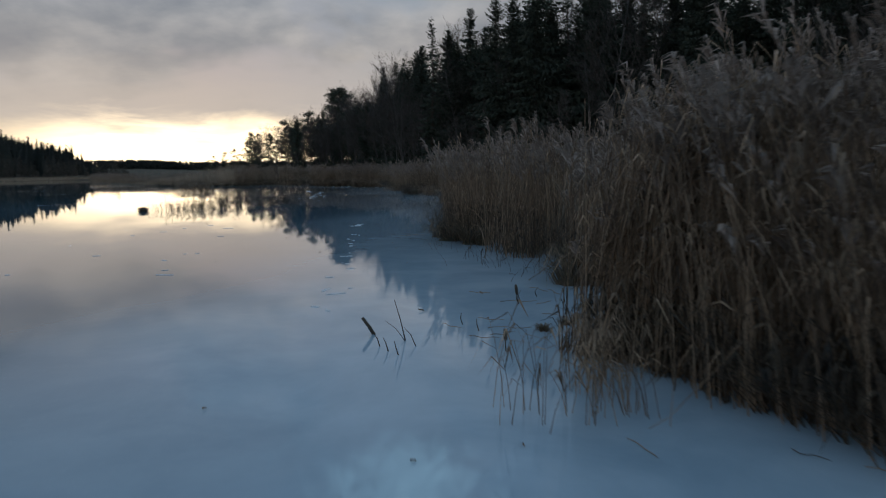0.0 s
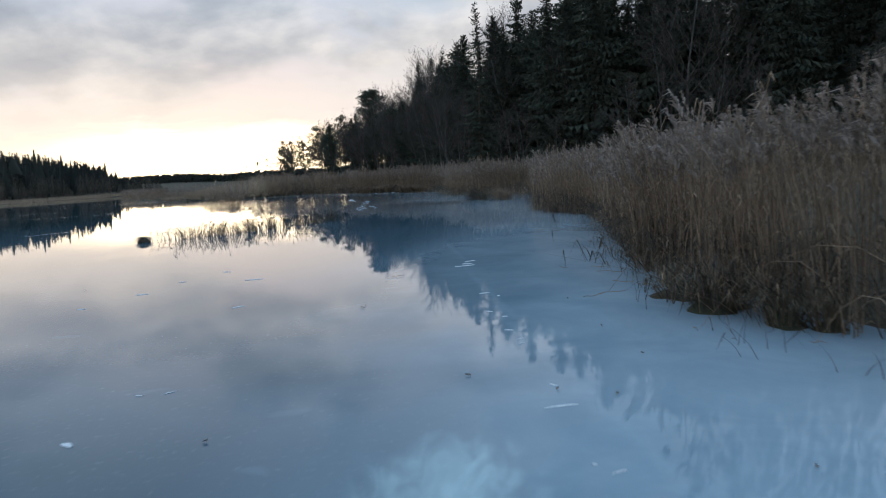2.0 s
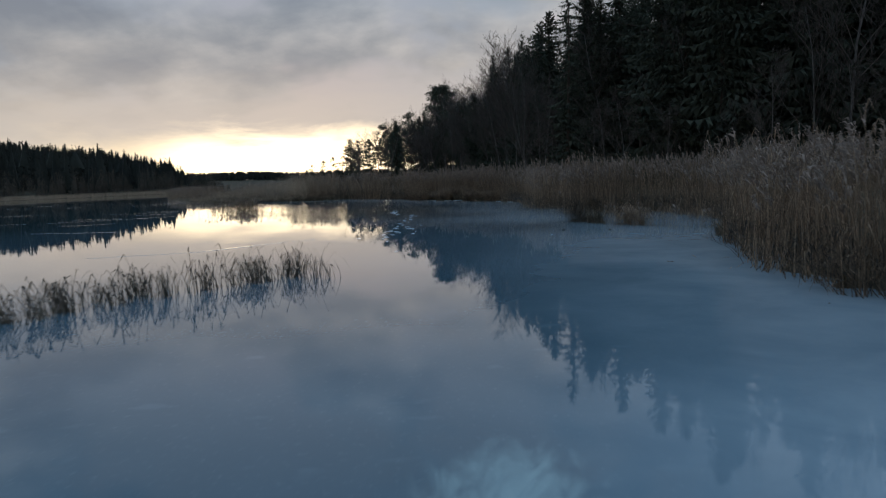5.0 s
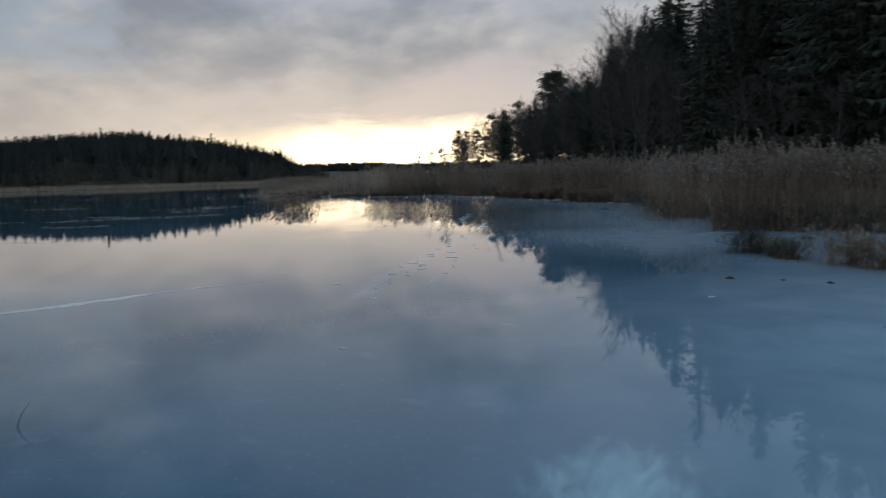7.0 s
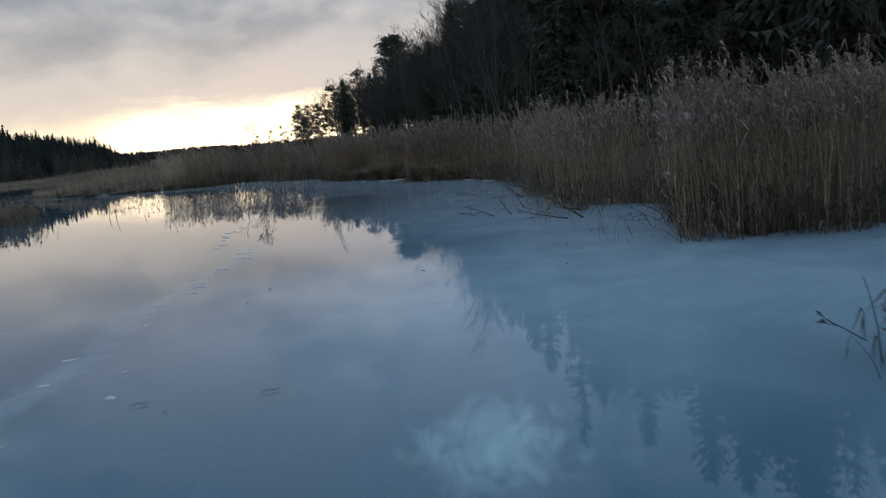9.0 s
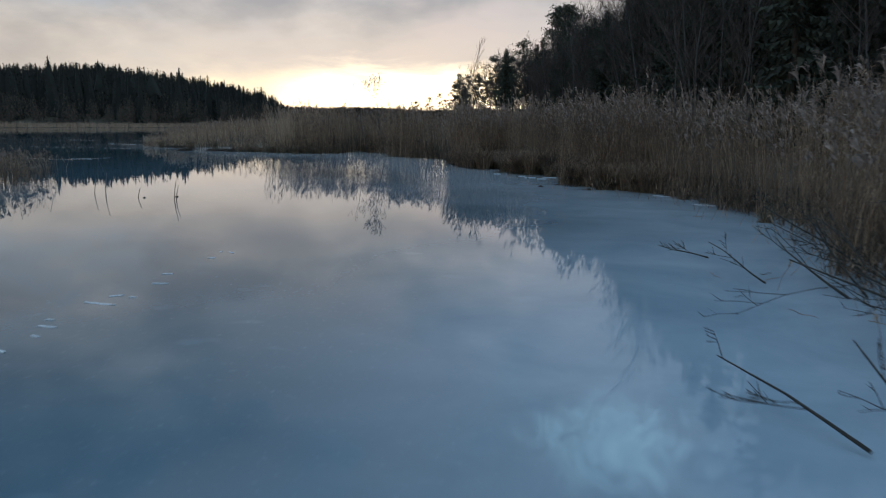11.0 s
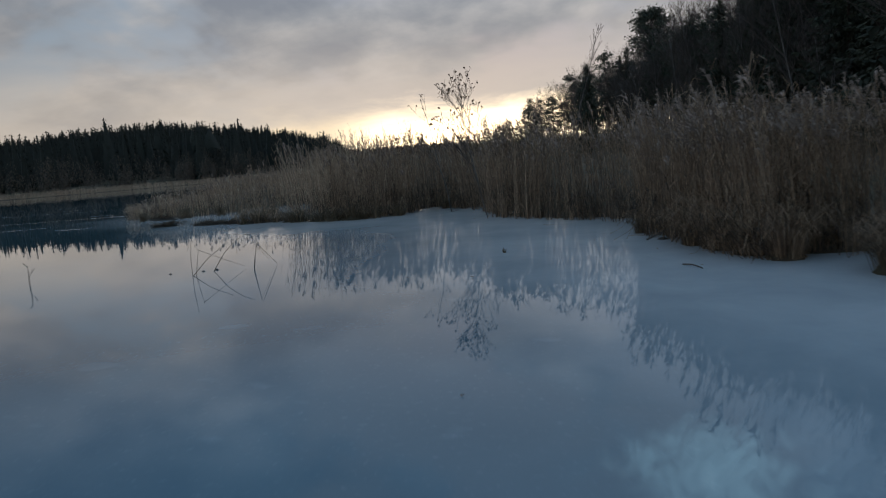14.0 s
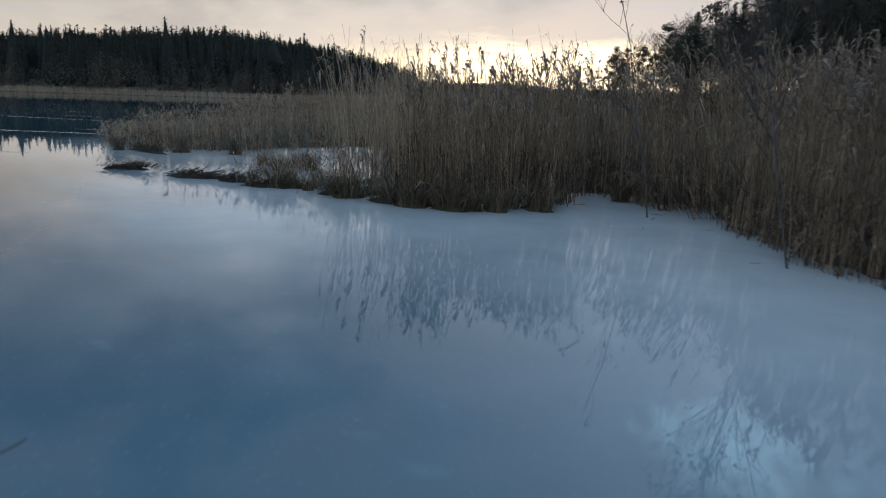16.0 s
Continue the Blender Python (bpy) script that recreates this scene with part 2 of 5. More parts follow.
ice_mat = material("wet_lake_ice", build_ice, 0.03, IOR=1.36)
frost_mat = material("white_frost_ice", lambda n, s: n.ramp(n.noise(place(n), 30.0), [(0.3, (0.36, 0.42, 0.47)), (0.7, (0.58, 0.63, 0.66))]), 0.3, IOR=1.31)

crack_mat = material("frosted_crack", lambda n, s: n.ramp(n.noise(place(n), 9.0), [(0.3, (0.30, 0.38, 0.45)), (0.7, (0.52, 0.60, 0.66))]), 0.10, IOR=1.36)
# near-white base colour stands in for the low sky's glint on the ridges
ridge_mat = material("refrozen_ridge", lambda n, s: n.ramp(n.noise(place(n), 30.0), [(0.3, (0.74, 0.78, 0.81)), (0.7, (0.90, 0.91, 0.92))]), 0.6, IOR=1.31)
wet_bark = material("wet_bark", bark((0.018, 0.018, 0.015), (0.055, 0.052, 0.042), 14.0), 0.7)
peat_mat = material("dark_peat", lambda n, s: n.ramp(n.noise(place(n), 25.0), [(0.3, (0.014, 0.011, 0.009)), (0.7, (0.055, 0.042, 0.03))]), 0.9)


# ---- plan ----
# the reed edge, from behind the start round the tip of the spit and up its far side
SHORE = [(6.0, -60), (4.6, -45), (3.6, -33), (2.95, -27.5), (2.55, -26.0), (2.3, -25.3), (2.0, -24.4), (1.75, -24.0), (2.6, -23.4), (3.05, -22.6),
         (3.3, -21.8), (2.8, -21.0), (3.2, -19.9), (3.3, -19.4), (3.9, -18.6), (3.2, -18.1), (2.8, -17.8), (2.45, -16.9), (2.6, -15.6), (2.2, -14.9),
         (2.15, -14.1), (2.55, -13.1), (2.5, -12.2), (3.4, -9.3)]
# the bay with the standing clumps
SHORE += [(3.8, -7.3), (4.3, -5.8), (4.5, -4.6), (4.8, -3.4), (5.3, -1.3), (4.9, -0.2), (4.6, 1.5), (4.5, 2.9), (5.6, 6.8), (6.1, 8.5),
          (7.6, 10.6), (8.3, 12.5), (8.4, 16.5), (7.9, 19.4), (6.8, 19.8), (5.8, 19.7), (5.0, 19.9), (4.5, 19.8), (4.5, 20.3)]
# past the fallen branches
SHORE += [(5.0, 21.3), (5.7, 23.2), (5.4, 23.9), (4.9, 24.5), (4.3, 24.3), (4.0, 25.6), (4.2, 26.6), (4.0, 29.0), (4.8, 32.3), (4.2, 34.3),
          (3.3, 37.4), (2.4, 38.0), (1.8, 38.8), (1.2, 39.4), (1.7, 41.0), (1.4, 42.2)]
# the tall bed before the spit
SHORE += [(0.7, 42.5), (-0.2, 42.8), (-0.6, 43.4), (-0.5, 44.6), (-1.6, 44.6), (-2.0, 45.0), (-2.6, 46.0), (-2.7, 46.8), (-3.1, 47.5), (-3.0, 48.8),
          (-3.5, 49.8), (-4.6, 50.6), (-5.6, 51.3), (-6.6, 52.2), (-7.0, 53.8), (-8.2, 55.6), (-9.3, 56.6), (-9.4, 55.1), (-10.1, 54.1)]
# the low spit, with an inlet behind its first clump
SHORE += [(-11.1, 53.6), (-12.7, 53.8), (-13.5, 54.5), (-14.2, 55.8), (-14.2, 57.8), (-15.2, 61.0), (-16.8, 63.5), (-18.0, 61.8), (-18.4, 59.2),
          (-20.0, 58.5), (-21.7, 58.0), (-23.2, 59.4)]
TIP = len(SHORE) - 1
# its far side
SHORE += [(-25.5, 63.0), (-28.0, 68.0), (-34.0, 80.0), (-43.0, 102.0), (-53.0, 130.0), (-60.0, 155.0), (-66.0, 178.0)]
BANK = [(-71, 182), (-77, 164), (-88, 138), (-101, 120), (-126, 96), (-160, 62), (-200, 0), (-215, -80), (-160, -170), (-40, -190), (20, -130)]
FOREST = [(120, -40), (85, 0), (62, 22), (46, 34), (34, 40), (25, 45), (17, 52), (12, 58), (10, 80), (7, 110), (1, 140), (-4, 160), (-14, 185), (-28, 225), (-40, 258)]


def outline(points, step=0.5):
    out = []
    for (x0, y0), (x1, y1) in zip(points, points[1:]):
        k = max(1, int(math.hypot(x1 - x0, y1 - y0) / step))
        out += [(x0 + (x1 - x0) * i / k, y0 + (y1 - y0) * i / k) for i in range(k)]
    return np.array(out + [points[-1]], float)


def inside(poly, x, y):
    res = np.zeros(x.shape, bool)
    for (x0, y0), (x1, y1) in zip(poly, np.roll(poly, -1, 0)):
        cross = (y0 > y) != (y1 > y)
        res ^= cross & (x < (x1 - x0) * (y - y0) / (y1 - y0 + 1e-12) + x0)
    return res


def away(line, x, y, closed=False):
    best = np.full(x.shape, 1e9)
    ends = np.roll(line, -1, 0) if closed else line[1:]
    for (x0, y0), (x1, y1) in zip(line, ends):
        dx, dy = x1 - x0, y1 - y0
        s = np.clip(((x - x0) * dx + (y - y0) * dy) / (dx * dx + dy * dy + 1e-12), 0, 1)
        best = np.minimum(best, (x - x0 - s * dx) ** 2 + (y - y0 - s * dy) ** 2)
    return np.sqrt(best)


LAKE = np.array(SHORE + BANK, float)
WOOD = np.array(FOREST + [(-60, 330), (300, 330), (300, -40)], float)


def onto_land(x, y):
    """Metres from the waterline, positive on land."""
    d = away(LAKE, x, y, True)
    return np.where(inside(LAKE, x, y), -d, d)


def wave(x, y, s, seed=0.0):
    return (np.sin(x * s + seed) * np.cos(y * s * 1.3 + 2 * seed) + 0.5 * np.sin(x * s * 2.3 + y * s * 1.7 + seed)) / 1.5


def hill_top(az):
    """Height of the tree line of the far wooded hill by its bearing from the spit."""
    return np.interp(az, [-100, -62, -54, -47, -40, -36, -32, -28, -23.5, -21.5, -19], [15, 15.3, 16.2, 17.7, 19.6, 20.0, 18.6, 17.2, 14.7, 11, 9])


def height(x, y):
    sd = onto_land(x, y)
    sd = sd - 0.36 - 0.26 * wave(x, y, 1.1, 4.0)
    z = np.where(sd < 0, np.maximum(-0.9, 0.25 * sd), 0.0)
    z = z + np.where(sd > 0, np.minimum(0.14, 0.10 * sd), 0) + np.where(sd > -0.3, 0.035 * wave(x, y, 2.6, 1.0), 0) - 0.02
    inw = inside(WOOD, x, y)
    dw = np.where(inw, away(np.array(FOREST, float), x, y), 0)
    z = z + np.minimum(7.0, 0.2 * dw) * np.clip((262 - y) / 25, 0, 1) + np.where(inw, 0.3 * wave(x, y, 0.3), 0)
    az, d = np.degrees(np.arctan2(x + 2, y - 32)), np.hypot(x + 2, y - 32)
    far = np.clip((d - 150) / 120, 0, 1) * np.clip(sd / 20, 0, 1) * (az < -19)
    ridge = (7.5 + 1.2 * np.sin(az * 0.21) + 0.6 * np.sin(az * 0.7)) * np.clip(1 - np.abs(d - 700) / 260, 0, 1) * (y > 300)
    return z + far * np.maximum(0, hill_top(az) - 13.0) + ridge


def ground_z(x, y):
    return float(height(np.array([x], float), np.array([y], float))[0])


# ---- mesh tools ----
def link_mesh(name, verts, tris, mats, index=None, smooth=False):
    me = bpy.data.meshes.new(name)
    verts, tris = np.asarray(verts, np.float32), np.asarray(tris, np.int32)
    me.vertices.add(len(verts))
    me.vertices.foreach_set("co", verts.ravel())
    me.loops.add(tris.size)
    me.loops.foreach_set("vertex_index", tris.ravel())
    me.polygons.add(len(tris))
    me.polygons.foreach_set("loop_start", np.arange(0, tris.size, 3, dtype=np.int32))
    for m in mats:
        me.materials.append(m)
    if index is not None:
        me.polygons.foreach_set("material_index", np.asarray(index, np.int32))
    if smooth:
        me.polygons.foreach_set("use_smooth", np.ones(len(tris), bool))
    me.update(calc_edges=True)
    return me


class Soup:
    """Gathers triangles in numpy blocks, with one material number a block."""

    def __init__(self):
        self.v, self.t, self.m, self.n = [], [], [], 0

    def block(self, verts, tris, mat=0):
        verts, tris = np.asarray(verts, float).reshape(-1, 3), np.asarray(tris, int).reshape(-1, 3)
        self.v.append(verts), self.t.append(tris + self.n), self.m.append(np.full(len(tris), mat))
        self.n += len(verts)

    def tube(self, pts, radii, sides=6, mat=0, cap=True):
        pts, radii = np.asarray(pts, float), np.asarray(radii, float)
        along = np.gradient(pts, axis=0)
        along /= np.linalg.norm(along, axis=1)[:, None] + 1e-9
        ref = np.where(np.abs(along[:, 2:3]) > 0.9, [[1.0, 0, 0]], [[0, 0, 1.0]])
        u = np.cross(along, ref)
        u /= np.linalg.norm(u, axis=1)[:, None] + 1e-9
        w = np.cross(along, u)
        ang = np.arange(sides) * 2 * np.pi / sides
        ring = pts[:, None] + radii[:, None, None] * (u[:, None] * np.cos(ang)[None, :, None] + w[:, None] * np.sin(ang)[None, :, None])
        k, tris = len(pts), []
        for i in range(k - 1):
            for j in range(sides):
                a_, b_ = i * sides + j, i * sides + (j + 1) % sides
                tris += [(a_, b_, b_ + sides), (a_, b_ + sides, a_ + sides)]
        verts = ring.reshape(-1, 3)
        if cap:
            verts = np.vstack([verts, pts[:1], pts[-1:]])
            for j in range(sides):
                tris += [(k * sides, (j + 1) % sides, j), (k * sides + 1, (k - 1) * sides + j, (k - 1) * sides + (j + 1) % sides)]
        self.block(verts, tris, mat)

    def mesh(self, name, mats, smooth=False):
        return link_mesh(name, np.vstack(self.v), np.vstack(self.t), mats, np.concatenate(self.m), smooth)


def part(name, soup, mats, parent=None, label="", smooth=False):
    ob = new(name, soup.mesh(name, mats if isinstance(mats, list) else [mats], smooth))
    if parent is not None:
        ob.parent = parent
    if label:
        tagged(ob, label)
    return ob


# ---- ground and ice ----
def spaced(lo, hi, step, reach, growth=1.22):
    mid = list(np.arange(lo, hi + 1e-6, step))
    right, left, s = [hi], [lo], step
    while right[-1] < reach:
        s *= growth
        right.append(right[-1] + s), left.append(left[-1] - s)
    return np.array(left[:0:-1] + mid + right[1:])


def grid_mesh(name, xs, ys, zfun, mats):
    gx, gy = np.meshgrid(xs, ys)
    gx, gy = gx.ravel(), gy.ravel()
    w, h = len(xs), len(ys)
    i = (np.arange(h - 1)[:, None] * w + np.arange(w - 1)[None]).ravel()
    tris = np.concatenate([np.stack([i, i + 1, i + w + 1], 1), np.stack([i, i + w + 1, i + w], 1)])
    return link_mesh(name, np.stack([gx, gy, zfun(gx, gy)], 1), tris, mats, smooth=True)


ground = new("ground", grid_mesh("ground", spaced(-27, 12, 0.45, 2600), spaced(-32, 62, 0.5, 2600), height, [ground_mat]))
tagged(ground, "brown peaty shore ground with reed litter and moss", "ground", kind="structure")
ice = new("lake_ice", grid_mesh("lake_ice", np.unique(np.concatenate([spaced(-32, 12, 0.7, 230, 1.3), np.arange(-7.03, 6, 0.15)])), np.unique(np.concatenate([spaced(-40, 70, 0.7, 220, 1.3), np.arange(-26.03, 34, 0.2)])), lambda x, y: 0 * x, [ice_mat]))
spot = np.empty(len(ice.data.vertices) * 3, np.float32)
ice.data.vertices.foreach_get("co", spot)
ice.data.attributes.new("from_shore", "FLOAT", "POINT").data.foreach_set("value", onto_land(spot[0::3].astype(float), spot[1::3].astype(float)).astype(np.float32))
STREAKS = [([(-1.75, 10.8), (-1.9, 12.4), (-1.75, 14.2), (-1.6, 15.6), (-1.5, 17.6), (-1.7, 19.0), (-1.5, 21.0), (-1.4, 23.5)], 0.16),
           ([(-6.0, 9.4), (-5.3, 10.1), (-4.5, 11.2)], 0.10), ([(-1.1, 11.5), (-1.0, 13.0), (-1.2, 14.6)], 0.07), ([(0.3, -20.0), (0.25, -15.0), (0.4, -10.0), (0.5, -6.0)], 0.06)]
thick_frost = np.zeros(len(ice.data.vertices))
for points, width in STREAKS:
    thick_frost = np.maximum(thick_frost, np.exp(-(away(np.array(points), spot[0::3].astype(float), spot[1::3].astype(float)) / width) ** 2 / 2))
ice.data.attributes.new("frost", "FLOAT", "POINT").data.foreach_set("value", thick_frost.astype(np.float32))
tagged(ice, "smooth wet blue-grey lake ice mirroring the sky", "ice", kind="structure")


# ---- reeds ----
def reed_block(soup, rng, x, y, z, h, lean=0.10, leaves=3, plume=0.8, thick=0.005, tip=0.27, mat=0, frills=9):
    """Reeds at the given feet: a bent stem, hanging leaves and a drooping plume each."""
    n = len(x)
    if n == 0:
        return
    foot = np.stack([x, y, z], 1)
    ang = rng.uniform(0, 2 * np.pi, n)
    wind = np.stack([np.cos(ang), np.sin(ang), 0 * ang], 1) * (lean * rng.uniform(0.2, 1.6, n))[:, None] + np.array([-0.05, -0.02, 0])
    # neighbours lean together, bunch by bunch
    wind = wind + 1.5 * lean * np.stack([wave(x, y, 1.3, 5.0), wave(x, y, 1.5, 8.0), 0 * x], 1)

    def at(s):
        return foot + np.stack([0 * h, 0 * h, h * s * (1 - 0.06 * s)], 1) + wind * (h * s ** 1.6)[:, None]

    levels = [0.0, 0.4, 0.75, 1.0]
    tri_a = np.arange(3) * 2 * np.pi / 3
    spin = rng.uniform(0, 6, n)
    rings = []
    for s in levels:
        r = thick * (1 - 0.6 * s)
        c = at(np.full(n, s))
        rings.append(c[:, None] + r * np.stack([np.cos(tri_a[None] + spin[:, None]), np.sin(tri_a[None] + spin[:, None]), np.zeros((n, 3))], 2))
    v = np.stack(rings, 1).reshape(-1, 3)
    base = (np.arange(n) * 12)[:, None]
    one = []
    for i in range(3):
        for j in range(3):
            a_, b_ = i * 3 + j, i * 3 + (j + 1) % 3
            one += [(a_, b_, b_ + 3), (a_, b_ + 3, a_ + 3)]
    one = np.array(one)
    soup.block(v, (base[:, :, None] + one[None]).reshape(-1, 3), mat)
    for k in range(leaves):
        keep = rng.random(n) < 0.85
        m = int(keep.sum())
        s = 0.96 - 0.62 * rng.random(n) ** 1.3
        p0 = at(s)[keep]
        a2 = rng.uniform(0, 2 * np.pi, m) * 0.6 + 2.6
        way = np.stack([np.cos(a2), np.sin(a2), 0 * a2], 1)
        side = np.stack([-np.sin(a2), np.cos(a2), 0 * a2], 1) + np.stack([0 * a2, 0 * a2, rng.uniform(-0.8, 0.8, m)], 1)
        ln = rng.uniform(0.16, 0.44, m)[:, None]
        rise = rng.uniform(0.2, 2.0, m)[:, None]
        wd = rng.uniform(0.003, 0.0075, m)[:, None]
        p1 = p0 + way * ln * 0.34 + np.array([0, 0, 1]) * ln * 0.4 * rise
        p2 = p1 + way * ln * 0.36 + np.array([0, 0, -1]) * ln * rng.uniform(0.1, 0.7, m)[:, None]
        v = np.stack([p0 - side * wd * 0.4, p0 + side * wd * 0.4, p1 + side * wd, p1 - side * wd, p2], 1).reshape(-1, 3)
        b = (np.arange(m) * 5)[:, None]
        soup.block(v, (b[:, :, None] + np.array([(0, 1, 2), (0, 2, 3), (3, 2, 4)])[None]).reshape(-1, 3), mat or 1)
    keep = rng.random(n) < plume
    m = int(keep.sum())
    if m:
        top, under = at(np.ones(n))[keep], at(np.full(n, 0.90))[keep]
        wa = rng.normal(2.9, 0.8, m)
        way = np.stack([np.cos(wa), np.sin(wa), 0 * wa], 1)
        size = rng.uniform(0.75, 1.4, m)[:, None] * tip * 1.12
        for k in range(frills):
            f = k / (frills - 1.0)
            p0 = under * (1 - f) + top * f
            spread = rng.normal(0, 0.35, (m, 3)) * np.array([1, 1, 0.4])
            d = way * rng.uniform(0.1, 0.5, m)[:, None] + spread * 0.6 + np.array([0, 0, 0.8])
            ln = size * (0.62 - 0.2 * f) * rng.uniform(0.7, 1.2, m)[:, None]
            p1 = p0 + d * ln * 0.55
            p2 = p1 + (way * (0.35 + 0.45 * f) + np.array([0, 0, 0.25 - 0.65 * f])) * ln * 0.6
            side = np.cross(d, rng.normal(0, 1, (m, 3)))
            side /= np.linalg.norm(side, axis=1)[:, None] + 1e-9
            wd = ln * (0.085 if frills < 12 else 0.065)
            v = np.stack([p0, p1 + side * wd, p1 - side * wd, p2], 1).reshape(-1, 3)
            b = (np.arange(m) * 4)[:, None]
            soup.block(v, (b[:, :, None] + np.array([(0, 1, 2), (1, 3, 2)])[None]).reshape(-1, 3), 2)


def arched(soup, rng, x, y, z, h):
    """Reeds bowed or snapped over, their tips coming down towards the ice."""
    for i in range(len(x)):
        a_ = rng.normal(3.3, 0.9)
        d = np.array([math.cos(a_), math.sin(a_), 0])
        q = np.linspace(0, 1, 7)[:, None]
        if rng.random() < 0.55:
            bow, drop = rng.uniform(0.35, 0.75), rng.uniform(0.45, 0.95)
            pts = d * h[i] * bow * q ** 1.7 + np.array([0, 0, 1]) * h[i] * (q - drop * q ** 3)
        else:
            k, fall = rng.uniform(0.3, 0.75), rng.uniform(0.2, 0.9)
            pts = np.where(q < k, np.array([0, 0, 1]) * h[i] * q + d * 0.08 * h[i] * q, np.array([0, 0, 1]) * h[i] * (k - (q - k) * fall) + d * h[i] * (0.08 * k + 0.8 * (q - k)))
        pts[:, 2] = np.maximum(pts[:, 2], 0.012)
        soup.tube(pts + (x[i], y[i], z[i]), np.linspace(0.0055, 0.002, 7), 3, int(rng.random() < 0.5), cap=False)


REED = [reed_stem, reed_leaf, reed_plume, litter_shade_mat]
PALE = [pale_stem, pale_leaf, reed_plume, litter_shade_mat]


def scatter(rng, line, back, density, lump=0.6):
    """Feet behind a line, denser at its front, in clumps."""
    pts = outline(line, 0.4)
    lo, hi = pts.min(0) - back, pts.max(0) + back
    n = int((hi[0] - lo[0]) * (hi[1] - lo[1]) * density)
    x, y = rng.uniform(lo[0], hi[0], n), rng.uniform(lo[1], hi[1], n)
    d = away(pts[::2], x, y)
    ok = (d < back)
    x, y, d = x[ok], y[ok], d[ok]
    sd = onto_land(x, y)
    front = 0.02 + 0.12 * wave(x, y, 1.4, 0.7) + 0.10 * wave(x, y, 4.3, 2.0)
    chance = np.clip(1.15 - sd / back, 0, 1) * (0.58 + lump * wave(x, y, 1.9, 3.0) + 0.5 * wave(x, y, 5.0, 1.0))
    ok = (sd > front) & (rng.random(len(x)) < chance)
    return x[ok], y[ok], sd[ok]


def reed_bed(seed, line, back, density, tall, label, thick=0.005, leaves=3, plume=0.62, mats=None, bowed=0.07, frills=9, even=0.0):
    rng = np.random.default_rng(seed)
    soup = Soup()
    x, y, sd = scatter(rng, line, back, density)
    h = (tall(x, y) if callable(tall) else tall) * np.where(rng.random(len(x)) < 0.2, rng.normal(1.02 - 0.08 * even, 0.08 - 0.04 * even, len(x)), rng.normal(0.83 + 0.04 * even, 0.12 - 0.04 * even, len(x))).clip(0.4, 1.2)
    h = h * (0.93 + 0.14 * wave(x, y, 0.6, 2.0) + 0.16 * wave(x, y, 2.1, 1.0))
    z = np.maximum(height(x, y), -0.02)
    reed_block(soup, rng, x, y, z, h, lean=0.115, leaves=leaves, plume=plume, thick=thick, frills=frills)
    # broken and fallen stems low in the stand
    k = rng.random(len(x)) < np.where(sd < 1.0, 0.55, 0.1)
    reed_block(soup, rng, x[k], y[k], z[k], h[k] * rng.uniform(0.08, 0.3, k.sum()), lean=0.8, leaves=2, plume=0.0, thick=thick * 0.8)
    # dead wet litter matted round the feet, its dark colour adding their shade
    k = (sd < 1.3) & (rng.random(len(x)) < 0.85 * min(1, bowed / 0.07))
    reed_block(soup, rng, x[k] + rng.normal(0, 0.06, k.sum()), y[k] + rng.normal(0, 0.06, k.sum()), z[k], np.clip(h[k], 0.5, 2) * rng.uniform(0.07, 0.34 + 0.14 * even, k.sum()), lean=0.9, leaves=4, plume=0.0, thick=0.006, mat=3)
    k = (sd < 0.7) & (rng.random(len(x)) < bowed)
    arched(soup, rng, x[k], y[k], z[k], h[k] * rng.uniform(0.35, 0.95, k.sum()))
    ob = part("reed_bed", soup, mats or REED)
    return tagged(ob, label, "reeds", "reed beds along the shore", "stuff")


reed_bed(11, SHORE[2:24], 2.8, 120, lambda x, y: np.interp(y, [-30, -26, -24, -22, -18, -16, -13, -11.5, -9], [2.35, 2.45, 2.5, 2.25, 2.1, 2.3, 2.35, 2.1, 2.0]), "tall dry beige reeds with drooping grey plumes at the ice edge", frills=16, even=1.0, plume=0.75)
reed_bed(12, SHORE[23:43], 2.8, 105, lambda x, y: np.interp(y, [-9, -2, 2], [2.0, 2.0, 2.15]), "dense dry beige reeds with grey plumes round a small bay", leaves=2, even=0.6)
reed_bed(13, SHORE[42:58], 2.8, 88, 2.18, "dry brown reeds standing in grey ice beside fallen branches", leaves=3)
reed_bed(18, SHORE[57:67], 2.8, 120, 2.3, "tall dry brown reeds with ragged plumes above sedge tussocks", leaves=3, bowed=0.15, even=0.7)
reed_bed(14, SHORE[66:77], 2.8, 120, 2.42, "tall dry tan reeds with ragged plumes above sedge tussocks", leaves=4, bowed=0.2, plume=0.3, even=0.8)
reed_bed(15, SHORE[76:TIP + 1], 4.0, 42, lambda x, y: np.interp(x, [-23, -21.5, -20, -18.4, -16, -14.3, -13, -11, -9], [0.45, 0.8, 1.35, 1.9, 2.3, 2.5, 2.7, 2.7, 2.5]), "pale dry reeds on a low spit, shorter towards its tip", plume=0.15, mats=PALE, bowed=0.2, even=0.6)
reed_bed(16, SHORE[TIP:], 9.0, 7, lambda x, y: np.interp(y, [58, 70, 95, 130], [0.5, 0.8, 1.4, 1.7]), "distant dry reeds along the far side of the spit", 0.010, 1, 0.7, bowed=0)
reed_bed(17, BANK[:5], 6.0, 42, 0.95, "low pale dry reed strip along the far bank", 0.014, 1, 0.1, bowed=0, mats=PALE)


